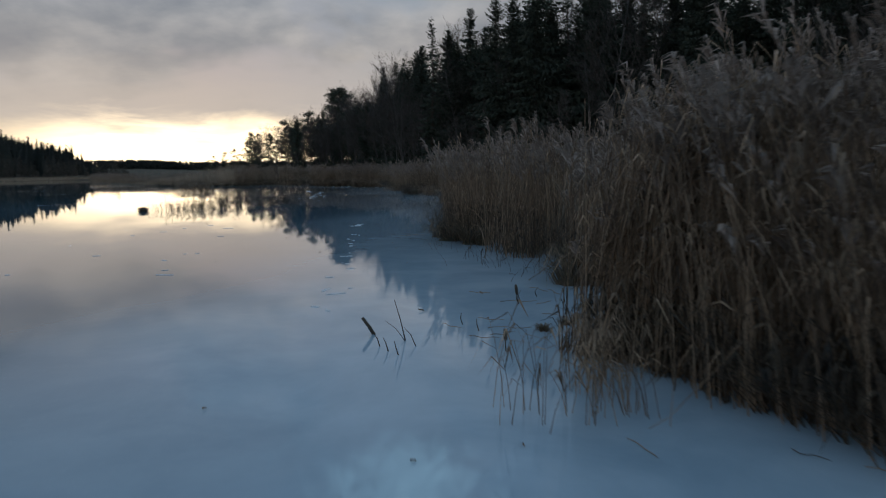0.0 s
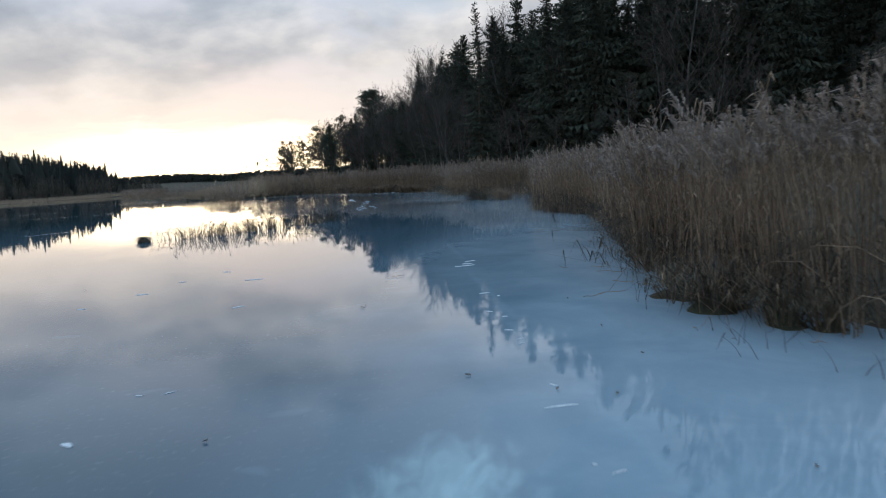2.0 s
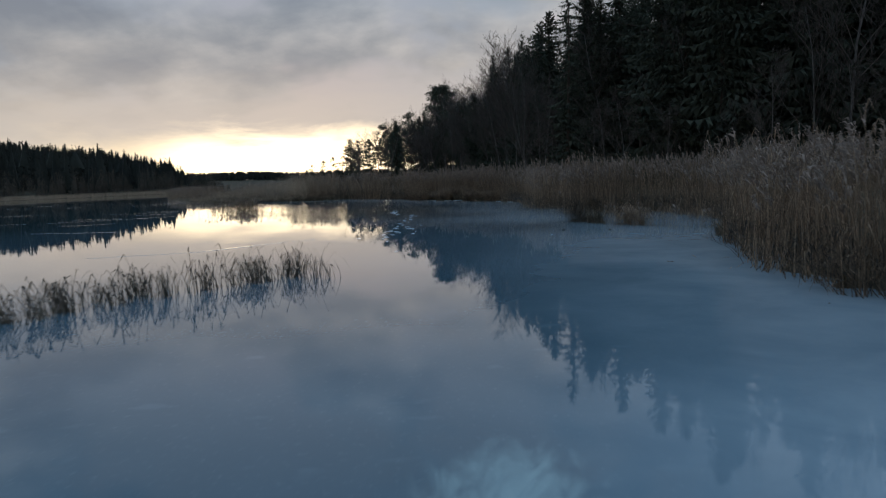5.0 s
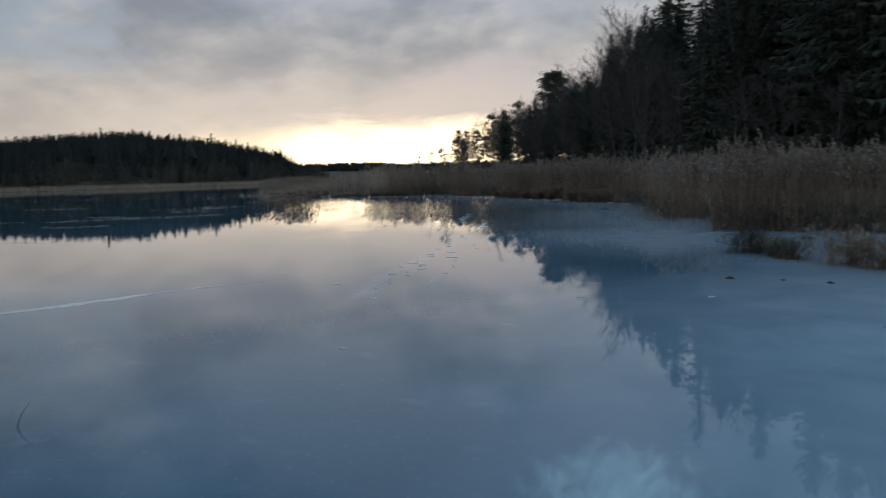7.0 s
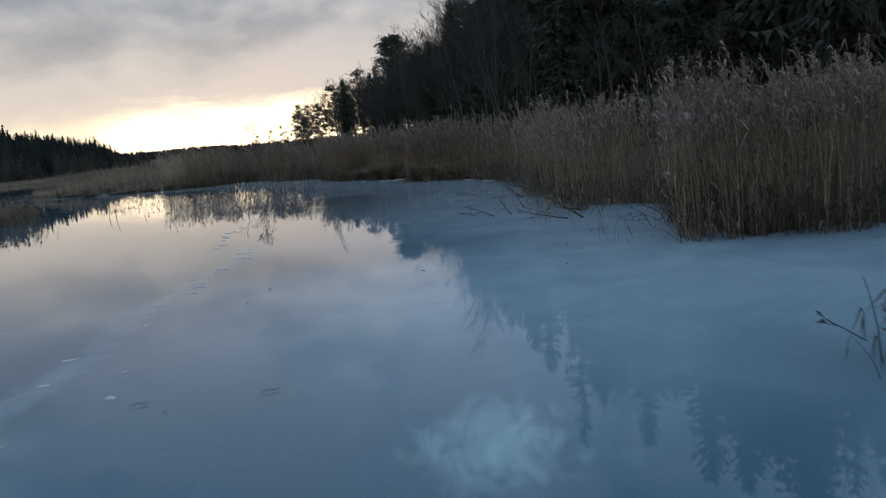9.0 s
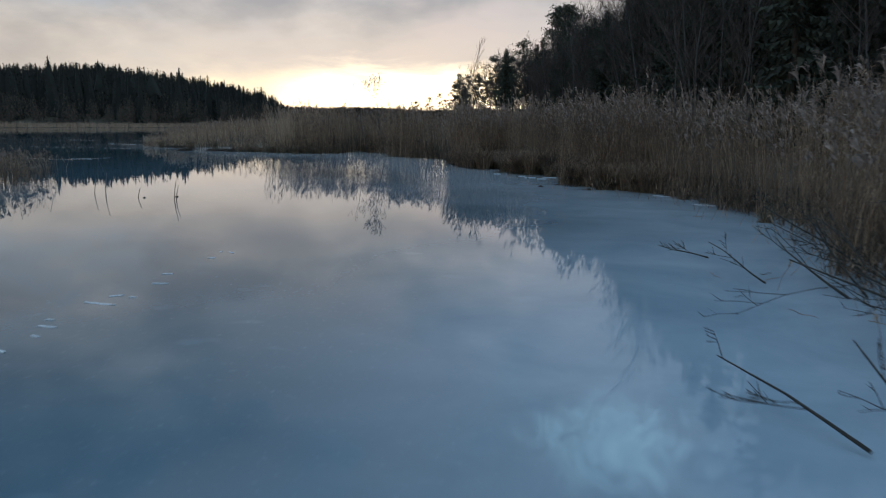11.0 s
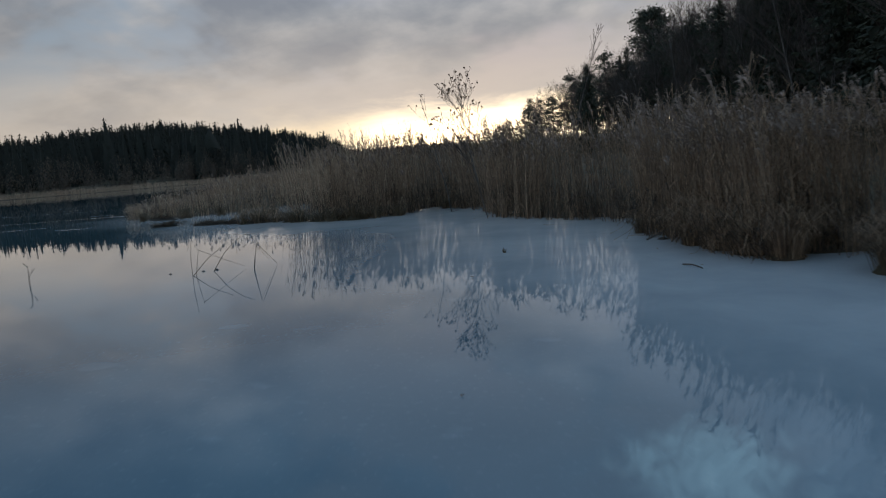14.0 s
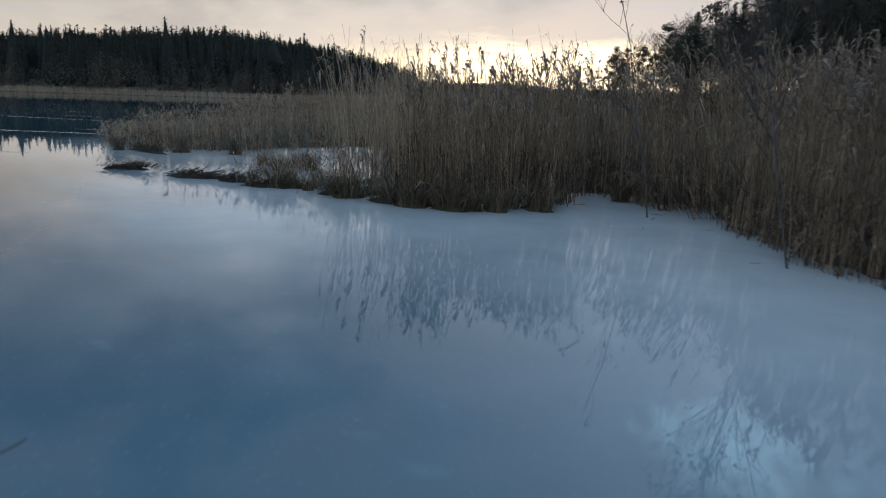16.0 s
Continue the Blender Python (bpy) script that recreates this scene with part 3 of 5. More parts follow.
def back_reeds():
    """The wide stand behind the edge, of which the tops alone are seen."""
    rng = np.random.default_rng(21)
    soup = Soup()
    x, y = rng.uniform(-34, 26, 34000), rng.uniform(-30, 125, 34000)
    sd = onto_land(x, y)
    ok = (sd > 2.0) & (sd < 19) & ~inside(WOOD, x, y) & ((x > -3) | (rng.random(len(x)) < 0.45)) & (rng.random(len(x)) < np.clip(1.2 - sd / 20, 0.2, 1) * (0.7 + 0.3 * wave(x, y, 1.1)))
    x, y = x[ok], y[ok]
    h = np.interp(x, [-25, -20, -16, -13, -10, -3, -2], [0.5, 1.3, 2.1, 2.3, 2.3, 2.15, 2.1])
    h = (h + (np.maximum(h, 1.9) - h) * np.clip((y - 68) / 25, 0, 1)) * rng.normal(0.93, 0.09, len(x)).clip(0.6, 1.2)
    reed_block(soup, rng, x, y, height(x, y), h, leaves=2, plume=np.where(y > 40, 0.25, 0.8), thick=0.006, tip=0.3)
    tagged(part("reed_field", soup, REED), "wide stand of dry brown reeds between ice and woods", "reeds", kind="stuff")


back_reeds()


# ---- trees ----
def unit(v):
    return v / (np.linalg.norm(v) + 1e-9)


def spruce(name, rng, tall, width, bare=0.06, gaps=0.0, coarse=1.0, group="spruces at the edge of the woods"):
    base = tagged(new(name), "dark green spruce with drooping branches", "tree", group)
    s = Soup()
    zs = np.linspace(0, tall, 9)
    bend = np.stack([0.006 * tall * np.sin(zs / tall * 5 + rng.uniform(0, 6)), 0.006 * tall * np.cos(zs / tall * 4), zs], 1)
    s.tube(bend, 0.011 * tall * (1 - zs / tall * 0.97), 7)
    part("trunk", s, conifer_bark, base, smooth=True)
    c = Soup()
    z = tall * bare
    turn = rng.uniform(0, 6)
    while z < tall * 0.985:
        f = 1 - z / tall
        bulge = 1.0 + 0.22 * math.sin(z * 0.9 + turn) * f
        L = (width * f ** 0.72 * rng.uniform(0.5, 1.15)) * bulge + 0.15
        turn += 2.4 + rng.normal(0, 0.35)
        z += (0.052 + 0.03 * rng.random()) * (0.5 + 0.6 * f) * tall / 18 * coarse
        if rng.random() < gaps:
            continue
        out, side = np.array([math.cos(turn), math.sin(turn), 0]), np.array([-math.sin(turn), math.cos(turn), 0])
        droop = L * rng.uniform(0.2, 0.55) * (1 if f > 0.14 else -0.7)
        nseg = (5 if f > 0.2 else 3) if coarse <= 1.2 else 3
        pts = [np.array([0, 0, z]) + out * L * q + np.array([0, 0, -droop * q ** 1.3 + 0.25 * L * q ** 4]) for q in np.linspace(0, 1, nseg + 1)]
        for i in range(nseg):
            wd = (0.22 if coarse <= 1.2 else 0.30) * L * (1 - i / nseg) ** 0.6 + 0.09
            p0, p1 = pts[i], pts[i + 1]
            for sg in (-1, 1) if coarse > 1.2 or coarse == 1.0 else (-1, 1, -1, 1):
                tipv = p0 + (p1 - p0) * rng.uniform(0.8, 1.5) + side * sg * wd * rng.uniform(0.5, 1.1) + np.array([0, 0, -wd * rng.uniform(0.2, 0.9)])
                if coarse == 1.15:
                    lo_ = rng.uniform(0.0, 0.5)
                    c.block([p0 + (p1 - p0) * lo_, p0 + (p1 - p0) * (lo_ + 0.5), tipv], [(0, 1, 2)])
                else:
                    c.block([p0, p1, tipv], [(0, 1, 2)])
            hang = p0 * 0.5 + p1 * 0.5 + np.array([rng.normal(0, .08), rng.normal(0, .08), -wd * rng.uniform(0.6, 1.4)])
            c.block([p0 + side * 0.05, p1 - side * 0.05, hang], [(0, 1, 2)])
        c.block([pts[-1] + out * 0.08, pts[-2] + side * 0.07, pts[-2] - side * 0.07], [(0, 1, 2)])
    part("crown", c, needles, base)
    return base


def clump(c, rng, p, r, n=26, fine=1.0):
    """A tuft of needles round p."""
    for k in range(n):
        d = unit(rng.normal(0, 1, 3))
        q = p + d * r * rng.uniform(0.2, 1.0) * np.array([1, 1, 0.62])
        u, w = unit(rng.normal(0, 1, 3)), unit(rng.normal(0, 1, 3) + d)
        L = r * rng.uniform(0.18, 0.34) * fine * (30 / n) ** 0.35
        c.block([q - u * L * 0.42, q + u * L * 0.42, q + w * L * 1.3], [(0, 1, 2)])


def pine(name, rng, tall, crown, start=0.5, flat=1.0, limbs=30, tufts=26, group="pines at the edge of the woods"):
    base = tagged(new(name), "dark scots pine with a rounded clumpy crown", "tree", group)
    s, c = Soup(), Soup()
    zs = np.linspace(0, tall * 0.95, 9)
    ph = rng.uniform(0, 6)
    mid = np.stack([0.012 * tall * (np.sin(zs / tall * 4 + ph) - math.sin(ph)), 0.012 * tall * (np.cos(zs / tall * 3 + ph) - math.cos(ph)), zs], 1)
    s.tube(mid, 0.012 * tall * (1 - zs / tall * 0.9), 7)
    for k in range(limbs):
        q = (k + rng.random()) / limbs
        f = start + (0.95 - start) * q
        p0 = np.array([np.interp(f * tall, zs, mid[:, i]) for i in range(3)])
        # a domed outline, widest a third of the way up the crown
        L = crown * math.sqrt(max(0.06, 1 - ((q - 0.3) / 0.74) ** 2)) * rng.uniform(0.75, 1.08)
        a_ = 2.4 * k + rng.normal(0, 0.4)
        d = np.array([math.cos(a_), math.sin(a_), rng.uniform(0.0, 0.35) * flat])
        p1, p2 = p0 + d * L * 0.5, p0 + d * L * 0.92
        s.tube([p0, p1, p2], [0.05, 0.035, 0.015], 3, cap=False)
        for j in range(4):
            g = p0 + (p2 - p0) * (0.35 + 0.2 * j + rng.uniform(0, 0.1)) + rng.normal(0, 0.12 * L, 3) * np.array([1, 1, 0.5])
            clump(c, rng, g, rng.uniform(0.7, 1.1) * crown / 3.2, tufts)
    for k in range(8):
        clump(c, rng, mid[-1] + rng.normal(0, 0.35, 3) * crown / 3, 0.7 * crown / 3, tufts)
    part("trunk", s, conifer_bark, base, smooth=True)
    part("crown", c, pine_needles, base)
    return base


def bare_tree(name, rng, tall, spread=0.35, stems=1, density=1.0, leafy=0.0, group="bare trees in front of the woods", label="leafless grey birch with fine upright twigs", limbs=24, girth=1.0, fine=0.003, splay=0.05, twiggy=4, reach=1.0, rind=None):
    base = tagged(new(name), label, "tree", group)
    trunk, tw, lv = Soup(), Soup(), Soup()

    def grow(p, d, L, r, level):
        k = 4 if level < 2 else 2
        pts, dd = [p], d
        for i in range(k):
            dd = unit(dd + rng.normal(0, 0.09, 3) + np.array([0, 0, 0.05]))
            pts.append(pts[-1] + dd * L / k)
        pts = np.array(pts)
        if level == 3:
            sid = unit(np.cross(dd, rng.normal(0, 1, 3))) * r
            tw.block([pts[0] - sid, pts[0] + sid, pts[1] + sid * 0.6, pts[2]], [(0, 1, 2), (0, 2, 3)])
            return
        (trunk if level == 0 else tw).tube(pts, np.linspace(r, r * 0.25 + 0.0015, k + 1), 6 if level == 0 else (4 if level == 1 else 3), cap=level == 0)
        if level >= 2 and leafy:
            for i in range(2):
                if rng.random() < leafy:
                    q = pts[rng.integers(2, k + 1)]
                    u, w = unit(rng.normal(0, 1, 3)) * 0.036, unit(rng.normal(0, 1, 3)) * 0.024
                    lv.block([q, q + u + w, q + 2 * u, q + u - w], [(0, 1, 2), (0, 2, 3)])
        n = int((limbs, 7, twiggy)[level] * density)
        for i in range(n):
            f = rng.uniform(0.22 if level == 0 else 0.15, 0.99)
            j = min(k - 1, int(f * k))
            q = pts[j] + (pts[j + 1] - pts[j]) * (f * k - j)
            a_ = rng.uniform(0, 2 * math.pi)
            outw = np.array([math.cos(a_), math.sin(a_), 0])
            nd = unit(dd * (0.75 if level == 0 else 0.9) + outw * (0.55 + spread) + np.array([0, 0, 0.25]))
            LL = L * (reach * (0.46 * (1.1 - 0.75 * f) + 0.05) if level == 0 else 0.5 * (1.15 - 0.6 * f))
            grow(q, nd, LL, max(fine, r * (0.42 - 0.25 * f) if level == 0 else r * 0.4), level + 1)

    for st in range(stems):
        tilt = np.array([rng.normal(0, 0.04 + splay * (stems > 1)), rng.normal(0, 0.04 + splay * (stems > 1)), 1])
        grow(np.array([rng.normal(0, 0.1 * (stems > 1)), rng.normal(0, 0.1 * (stems > 1)), 0]), unit(tilt), tall * (1 if st == 0 else rng.uniform(0.7, 0.9)), (0.006 * tall + 0.006) * girth, 0)
    part("trunk", trunk, rind or grey_bark, base, smooth=True)
    part("crown", tw, twigs, base)
    if leafy and lv.n:
        part("foliage", lv, dry_leaf, base)
    return base


def stand(ob, x, y, turn=0.0, s=1.0, sink=0.1):
    ob.matrix_basis = pose(x, y, ground_z(x, y) - sink, 0, 0, turn) @ Matrix.Scale(s, 4)
    return ob


def again(ob, x, y, turn, s, sink=0.1):
    c = copy_thing(ob, pose(x, y, ground_z(x, y) - sink, 0, 0, turn))
    c.scale = (s, s, s)
    return c


def woods():
    rng = np.random.default_rng(5)
    tops = [(11.2, 55.5, 19.7), (16.4, 58.1, 21.6), (9.1, 114.0, 22.3), (11.6, 113.1, 23.3), (-10.6, 158.4, 15.4)]
    kinds = []
    for i, (x, y, top) in enumerate(tops):
        tall = top - ground_z(x, y)
        ob = spruce("spruce", np.random.default_rng(40 + i), tall, (2.3, 3.6, 3.0, 3.2, 2.6)[i], 0.12 if i == 0 else 0.06, 0.45 if i == 0 else 0.05)
        if i == 0:
            ob["label"] = "thin half-bare spruce with ragged hanging branches"
        kinds.append((stand(ob, x, y, 0, 1.0, 0.0), tall))
    hero = pine("pine", np.random.default_rng(61), 24.1 - ground_z(0.6, 162), 4.3, 0.64, 0.7, limbs=50, tufts=60)
    stand(hero, 0.6, 162.4, 0, 1, 0)
    pines = []
    for i, (x, y, top, cr) in enumerate([(-32.5, 246, 17.0, 3.2), (-29.5, 247, 16.5, 3.0), (-43.5, 250, 9.8, 2.0), (22.5, 60, 21.0, 3.2)]):
        tall = top - ground_z(x, y)
        pines.append((stand(pine("pine", np.random.default_rng(70 + i), tall, cr, 0.30 if i < 3 else 0.5, limbs=24, tufts=22 if i < 3 else 40), x, y, 0, 1, 0), tall))
    for i, (x, y, top, cr) in enumerate([(-48.5, 246, 6.5, 1.8), (-46.0, 243, 8.2, 2.0), (-39.5, 247, 10.8, 2.4), (-37.0, 244, 9.0, 2.2)]):
        stand(pine("pine", np.random.default_rng(90 + i), top - ground_z(x, y), cr, 0.25, limbs=16, tufts=16), x, y, 0, 1, 0)
    birches = []
    for i, (x, y, top) in enumerate([(4.5, 128, 19.0), (8.5, 99, 20.0), (19.5, 50, 13.0), (9.0, 66, 12.0)]):
        tall = top - ground_z(x, y)
        birches.append((stand(bare_tree("birch", np.random.default_rng(80 + i), tall, 0.15, fine=0.009, twiggy=6 if i < 2 else 4, limbs=26), x, y, 0, 1, 0), tall))
    # plainer spruces and undergrowth for the depth of the woods
    fill, deepfill, brush = [], [], []
    for i, (x, y, top, wd) in enumerate([(14.5, 62, 19, 3.8), (20, 66, 21.0, 4.2), (13, 90, 18.5, 3.6)]):
        tall = top - ground_z(x, y)
        fill.append((stand(spruce("spruce", np.random.default_rng(140 + i), tall, wd, 0.02, 0.0, 1.15), x, y, 0, 1, 0), tall))
    for i, (x, y, top, wd) in enumerate([(24.5, 68, 20, 3.8), (19.5, 96, 19.5, 4.0)]):
        tall = top - ground_z(x, y)
        deepfill.append((stand(spruce("spruce", np.random.default_rng(145 + i), tall, wd, 0.02, 0.0, 2.1), x, y, 0, 1, 0), tall))
    for i, (x, y) in enumerate([(10.5, 60), (15, 53.5), (22, 46)]):
        ob = bare_tree("shrub", np.random.default_rng(150 + i), 5.0, 0.5, 3, 0.62, 0, "shrubs under the woods", "dark bare shrub under the trees", 12)
        ob["category"] = "shrub"
        brush.append((stand(ob, x, y, 0, 1, 0), 5.0))
    # the rest of the woods, row behind row along its edge
    line = outline(FOREST, 1.0)
    step = np.hypot(*np.diff(line, axis=0).T)
    run = np.concatenate([[0], np.cumsum(step)])
    taken = [(x, y) for x, y, *_ in tops] + [(0.6, 162.4)]
    for row, (deep, gap) in enumerate([(-1.0, 3.4), (0.5, 3.0), (3.0, 2.7), (6.0, 2.9), (9.5, 2.9), (13.5, 3.0), (18.0, 3.4), (-3.0, 3.6)]):
        s = 62.0
        while s < run[-1]:
            i = int(np.searchsorted(run, s))
            p, q = line[max(0, i - 3)], line[min(len(line) - 1, i + 3)]
            t = unit(q - p)
            nx, ny = t[1], -t[0]
            dd = deep + rng.uniform(-1.0, 1.0)
            x, y = line[min(i, len(line) - 1)] + np.array([nx, ny]) * dd
            far = 1.0 + max(0.0, (y - 120) / 400)
            s += gap * rng.uniform(0.7, 1.3) * far
            if y > 218 and row > 2:
                continue
            if min(math.hypot(x - a_, y - b_) for a_, b_ in taken) < (1.0 if row == 0 else 1.5):
                continue
            taken.append((x, y))
            goal = np.interp(y, [0, 40, 46, 52, 58, 64, 85, 105, 118, 125, 145, 160, 180, 232, 258], [25, 25, 25, 23.6, 21.2, 19.8, 19.2, 19.4, 18.9, 18.0, 18.5, 18.8, 18.8, 17.5, 9.5]) * rng.uniform(0.88, 1.02)
            if min(math.hypot(x - a_, y - b_) for a_, b_, *_ in tops + [(0.6, 162.4)]) < 4.0:
                goal *= 0.86
            leafy = y > 122
            tip = y > 178
            pick = rng.random()
            if tip and rng.random() < 0.30:
                continue
            if row == 7:
                if y > 72:
                    continue
                src, goal = (birches, ground_z(x, y) + rng.uniform(5.0, 10.0)) if rng.random() < 0.7 else (brush, ground_z(x, y) + rng.uniform(3.0, 6.5))
            elif row == 0:
                src, goal = (brush, ground_z(x, y) + rng.uniform(2.5, 6.0)) if rng.random() < 0.6 or tip else (birches, goal * rng.uniform(0.45, 0.8))
            elif tip:
                src, goal = (birches, goal * rng.uniform(0.8, 1.0)) if pick < 0.6 else (pines, goal * rng.uniform(0.7, 1.0))
            elif pick < ((0.62 if leafy else 0.42) if row == 1 else ((0.50 if leafy else 0.16) if row < 4 else 0.04)):
                src = birches
                goal *= 0.8 if row == 1 else 1.0
            elif pick < (0.86 if leafy else 0.24 + 0.08 * (row == 1)):
                src = pines
            elif pick < (0.66 if leafy else 0.50) and row < 4:
                src = kinds
            else:
                src = fill if row < 4 else deepfill
                if row == 2 and rng.random() < 0.5:
                    goal *= rng.uniform(0.3, 0.7)
            ob, tall = src[rng.integers(len(src))]
            again(ob, x, y, rng.uniform(0, 360), max(0.2, (goal - ground_z(x, y)) / tall))


woods()
alder = bare_tree("lakeside_birch", np.random.default_rng(95), 3.35, 0.1, 1, 1.0, 1.0, "", "slender bare birch with a few withered leaves", 19, 0.5, 0.003, 0.05, 3, 0.95, grey_bark)
alder.matrix_basis = pose(-6.6, 52.0, ground_z(-6.6, 52.0) - 0.02, 4, -10, 0)
sapling = bare_tree("lakeside_birch", np.random.default_rng(97), 3.5, 0.2, 1, 0.7, 0.8, "", "thin birch sapling with withered leaves among reeds", 12, 0.5, 0.003, 0.05, 3, 0.7, grey_bark)
stand(sapling, -8.2, 54.6, 0, 1, 0.0)
thin = bare_tree("lakeside_birch", np.random.default_rng(93), 6.8, -0.1, 1, 0.9, 0.15, "", "thin bare birch standing among the reeds", 20, 0.9, 0.004, 0.05, 4, 0.62)
stand(thin, -6.1, 71.0, 0, 1, 0.0)


def far_woods(name, label, seed, count, where, sprays=48, fat=1.0, broad=0.35, mats=None, fine=1.0, heart=1.0):
    """Trees too far away to tell apart: pointed spruces, rounder pines and bare crowns, each a stem hung with short sprays."""
    rng = np.random.default_rng(seed)
    x, y, tall = where(rng, count)
    tall = tall * np.where(rng.random(len(x)) < 0.22, rng.uniform(0.25, 0.7, len(x)), 1.0) * np.where(rng.random(len(x)) < 0.06, 1.06, 1.0)
    z = height(x, y) - 0.2
    n, k = len(x), sprays
    dome = rng.random(n) < broad
    slim = np.where(dome, rng.uniform(0.15, 0.22, n), rng.uniform(0.13, 0.20, n))
    f = np.tile(np.linspace(0.0, 0.95, k), (n, 1)) + rng.uniform(-0.02, 0.02, (n, k))
    f = np.clip(f, 0, 0.97)
    f = np.where(dome[:, None], 0.30 + 0.68 * f, f)
    f[:, -1] = 0.95
    a_ = np.arange(k)[None] * 2.4 + rng.uniform(0, 6, (n, 1)) + rng.normal(0, 0.3, (n, k))
    round_ = np.sqrt(np.clip(1 - ((f - 0.55) / 0.47) ** 2, 0.04, 1))
    r = tall[:, None] * slim[:, None] * np.where(dome[:, None], round_, (1 - f) ** 0.8) * np.sqrt(rng.uniform(0.12, 1.3, (n, k))) + 0.10
    r[:, -1] = 0.05
    root = np.stack([x[:, None] + r * np.cos(a_), y[:, None] + r * np.sin(a_), z[:, None] + tall[:, None] * f], 2)
    out = np.stack([np.cos(a_), np.sin(a_), 0 * a_], 2)
    side = np.stack([-np.sin(a_), np.cos(a_), 0 * a_], 2)
    size = fat * fine * (0.20 + 0.030 * tall[:, None] * (1 - 0.9 * f)) * rng.uniform(0.7, 1.3, (n, k))
    size[:, -1] = 0.3 * fat
    up = np.array([0, 0, 1.0])
    v = np.stack([root - out * size[..., None] * 0.55 + up * size[..., None] * 0.75, root + side * size[..., None] * 0.6 - up * size[..., None] * 0.45, root - side * size[..., None] * 0.6 + out * size[..., None] * 0.3 - up * size[..., None] * 0.35], 2).reshape(-1, 3)
    soup = Soup()
    soup.block(v, np.arange(n * k * 3).reshape(-1, 3))
    # the dense heart of each crown, a narrow ragged cone
    turn = rng.uniform(0, 6, n)[:, None] + np.arange(4)[None] * math.pi / 2
    wide = (tall * slim * np.where(dome, 0.75, 0.62) * heart)[:, None] * rng.uniform(0.6, 1.1, (n, 4))
    ring = np.stack([x[:, None] + wide * np.cos(turn), y[:, None] + wide * np.sin(turn), (z + tall * np.where(dome, 0.45, 0.06))[:, None] + 0.08 * tall[:, None] * rng.random((n, 4))], 2)
    apex = np.stack([x, y, z + tall * np.where(dome, 0.86, 0.965)], 1)[:, None]
    cone = np.concatenate([ring, apex], 1).reshape(-1, 3)
    faces = np.array([(0, 1, 4), (1, 2, 4), (2, 3, 4), (3, 0, 4)])
    soup.block(cone, ((np.arange(n) * 5)[:, None, None] + faces[None]).reshape(-1, 3))
    tagged(part(name, soup, mats or far_needles), label, "forest", kind="stuff")


def on_hill(rng, n):
    az = rng.uniform(-88, -20.5, n)
    d = 158 + 130 * np.sqrt(rng.random(n)) + np.clip((az + 30) * 6, 0, 80)
    x, y = -2 + d * np.sin(np.radians(az)), 32 + d * np.cos(np.radians(az))
    ok = onto_land(x, y) > 9
    x, y, az = x[ok], y[ok], az[ok]
    return x, y, np.clip((hill_top(az) - 1.0 - np.clip((az + 24) * 1.3, 0, 5)) * 0.72 * rng.uniform(0.82, 1.05, len(x)), 4, 17)


def on_ridge(rng, n):
    az = rng.uniform(-60, 40, n)
    d = rng.uniform(620, 760, n)
    return -2 + d * np.sin(np.radians(az)), 32 + d * np.cos(np.radians(az)), rng.uniform(5.5, 8.5, n)


def on_bank(rng, n):
    x, y = rng.uniform(-150, -60, n), rng.uniform(40, 200, n)
    sd = onto_land(x, y)
    ok = (sd > 7) & (sd < 15)
    return x[ok], y[ok], rng.uniform(2.0, 7.5, ok.sum())


far_woods("bank_thicket", "grey-brown bare thicket below the wooded hill", 33, 3600, on_bank, 110, 0.8, 0.85, dark_stalk, 0.8, 0.03)
far_woods("hillside_woods", "dark conifer woods on a low hill across the lake", 31, 4800, on_hill, 84, 1.05, 0.12, None, 1.0, 1.3)
far_woods("distant_woods", "distant low line of dark woods at the horizon", 32, 9000, on_ridge, 12, 4.2, 0.5)


# ---- things on the ice and along its edge ----
def blades(soup, rng, x, y, r, count, tall, mat=0, width=0.006, droop=0.6, dome=0.0):
    """A tuft of bowed grass blades."""
    for k in range(count):
        a_ = rng.uniform(0, 2 * math.pi)
        off = math.sqrt(rng.random())
        q = np.array([x + r * off * math.cos(a_), y + r * off * math.sin(a_), dome * (1 - off * off)])
        d = np.array([math.cos(a_), math.sin(a_), 0])
        side = np.array([-d[1], d[0], 0]) * width * rng.uniform(0.6, 1.3)
        L = tall * rng.uniform(0.5, 1.15)
        p1 = q + d * L * 0.18 + np.array([0, 0, L * 0.55])
        p2 = p1 + d * L * droop * 0.5 + np.array([0, 0, L * 0.25])
        p3 = p2 + d * L * droop * 0.4 + np.array([0, 0, -L * droop * 0.35])
        soup.block([q - side, q + side, p1 + side, p1 - side, p2 + side * 0.7, p2 - side * 0.7, p3],
                   [(0, 1, 2), (0, 2, 3), (3, 2, 4), (3, 4, 5), (5, 4, 6)], mat)


def mound(soup, rng, r, h, mat=0, rings=5, sides=12):
    v, t = [(0, 0, h)], []
    jag = rng.uniform(0.75, 1.2, sides)
    for i in range(1, rings + 1):
        f = i / rings
        for j in range(sides):
            a_ = j * 2 * math.pi / sides
            rr = r * f * (1 + (jag[j] - 1) * f) * rng.uniform(0.93, 1.07)
            v.append((rr * math.cos(a_), rr * math.sin(a_), h * (1 - f * f) * rng.uniform(0.85, 1.1) - 0.015 * f))
    for j in range(sides):
        t.append((0, 1 + j, 1 + (j + 1) % sides))
        for i in range(rings - 1):
            a_, b_ = 1 + i * sides + j, 1 + i * sides + (j + 1) % sides
            t += [(a_, a_ + sides, b_ + sides), (a_, b_ + sides, b_)]
    soup.block(v, t, mat)


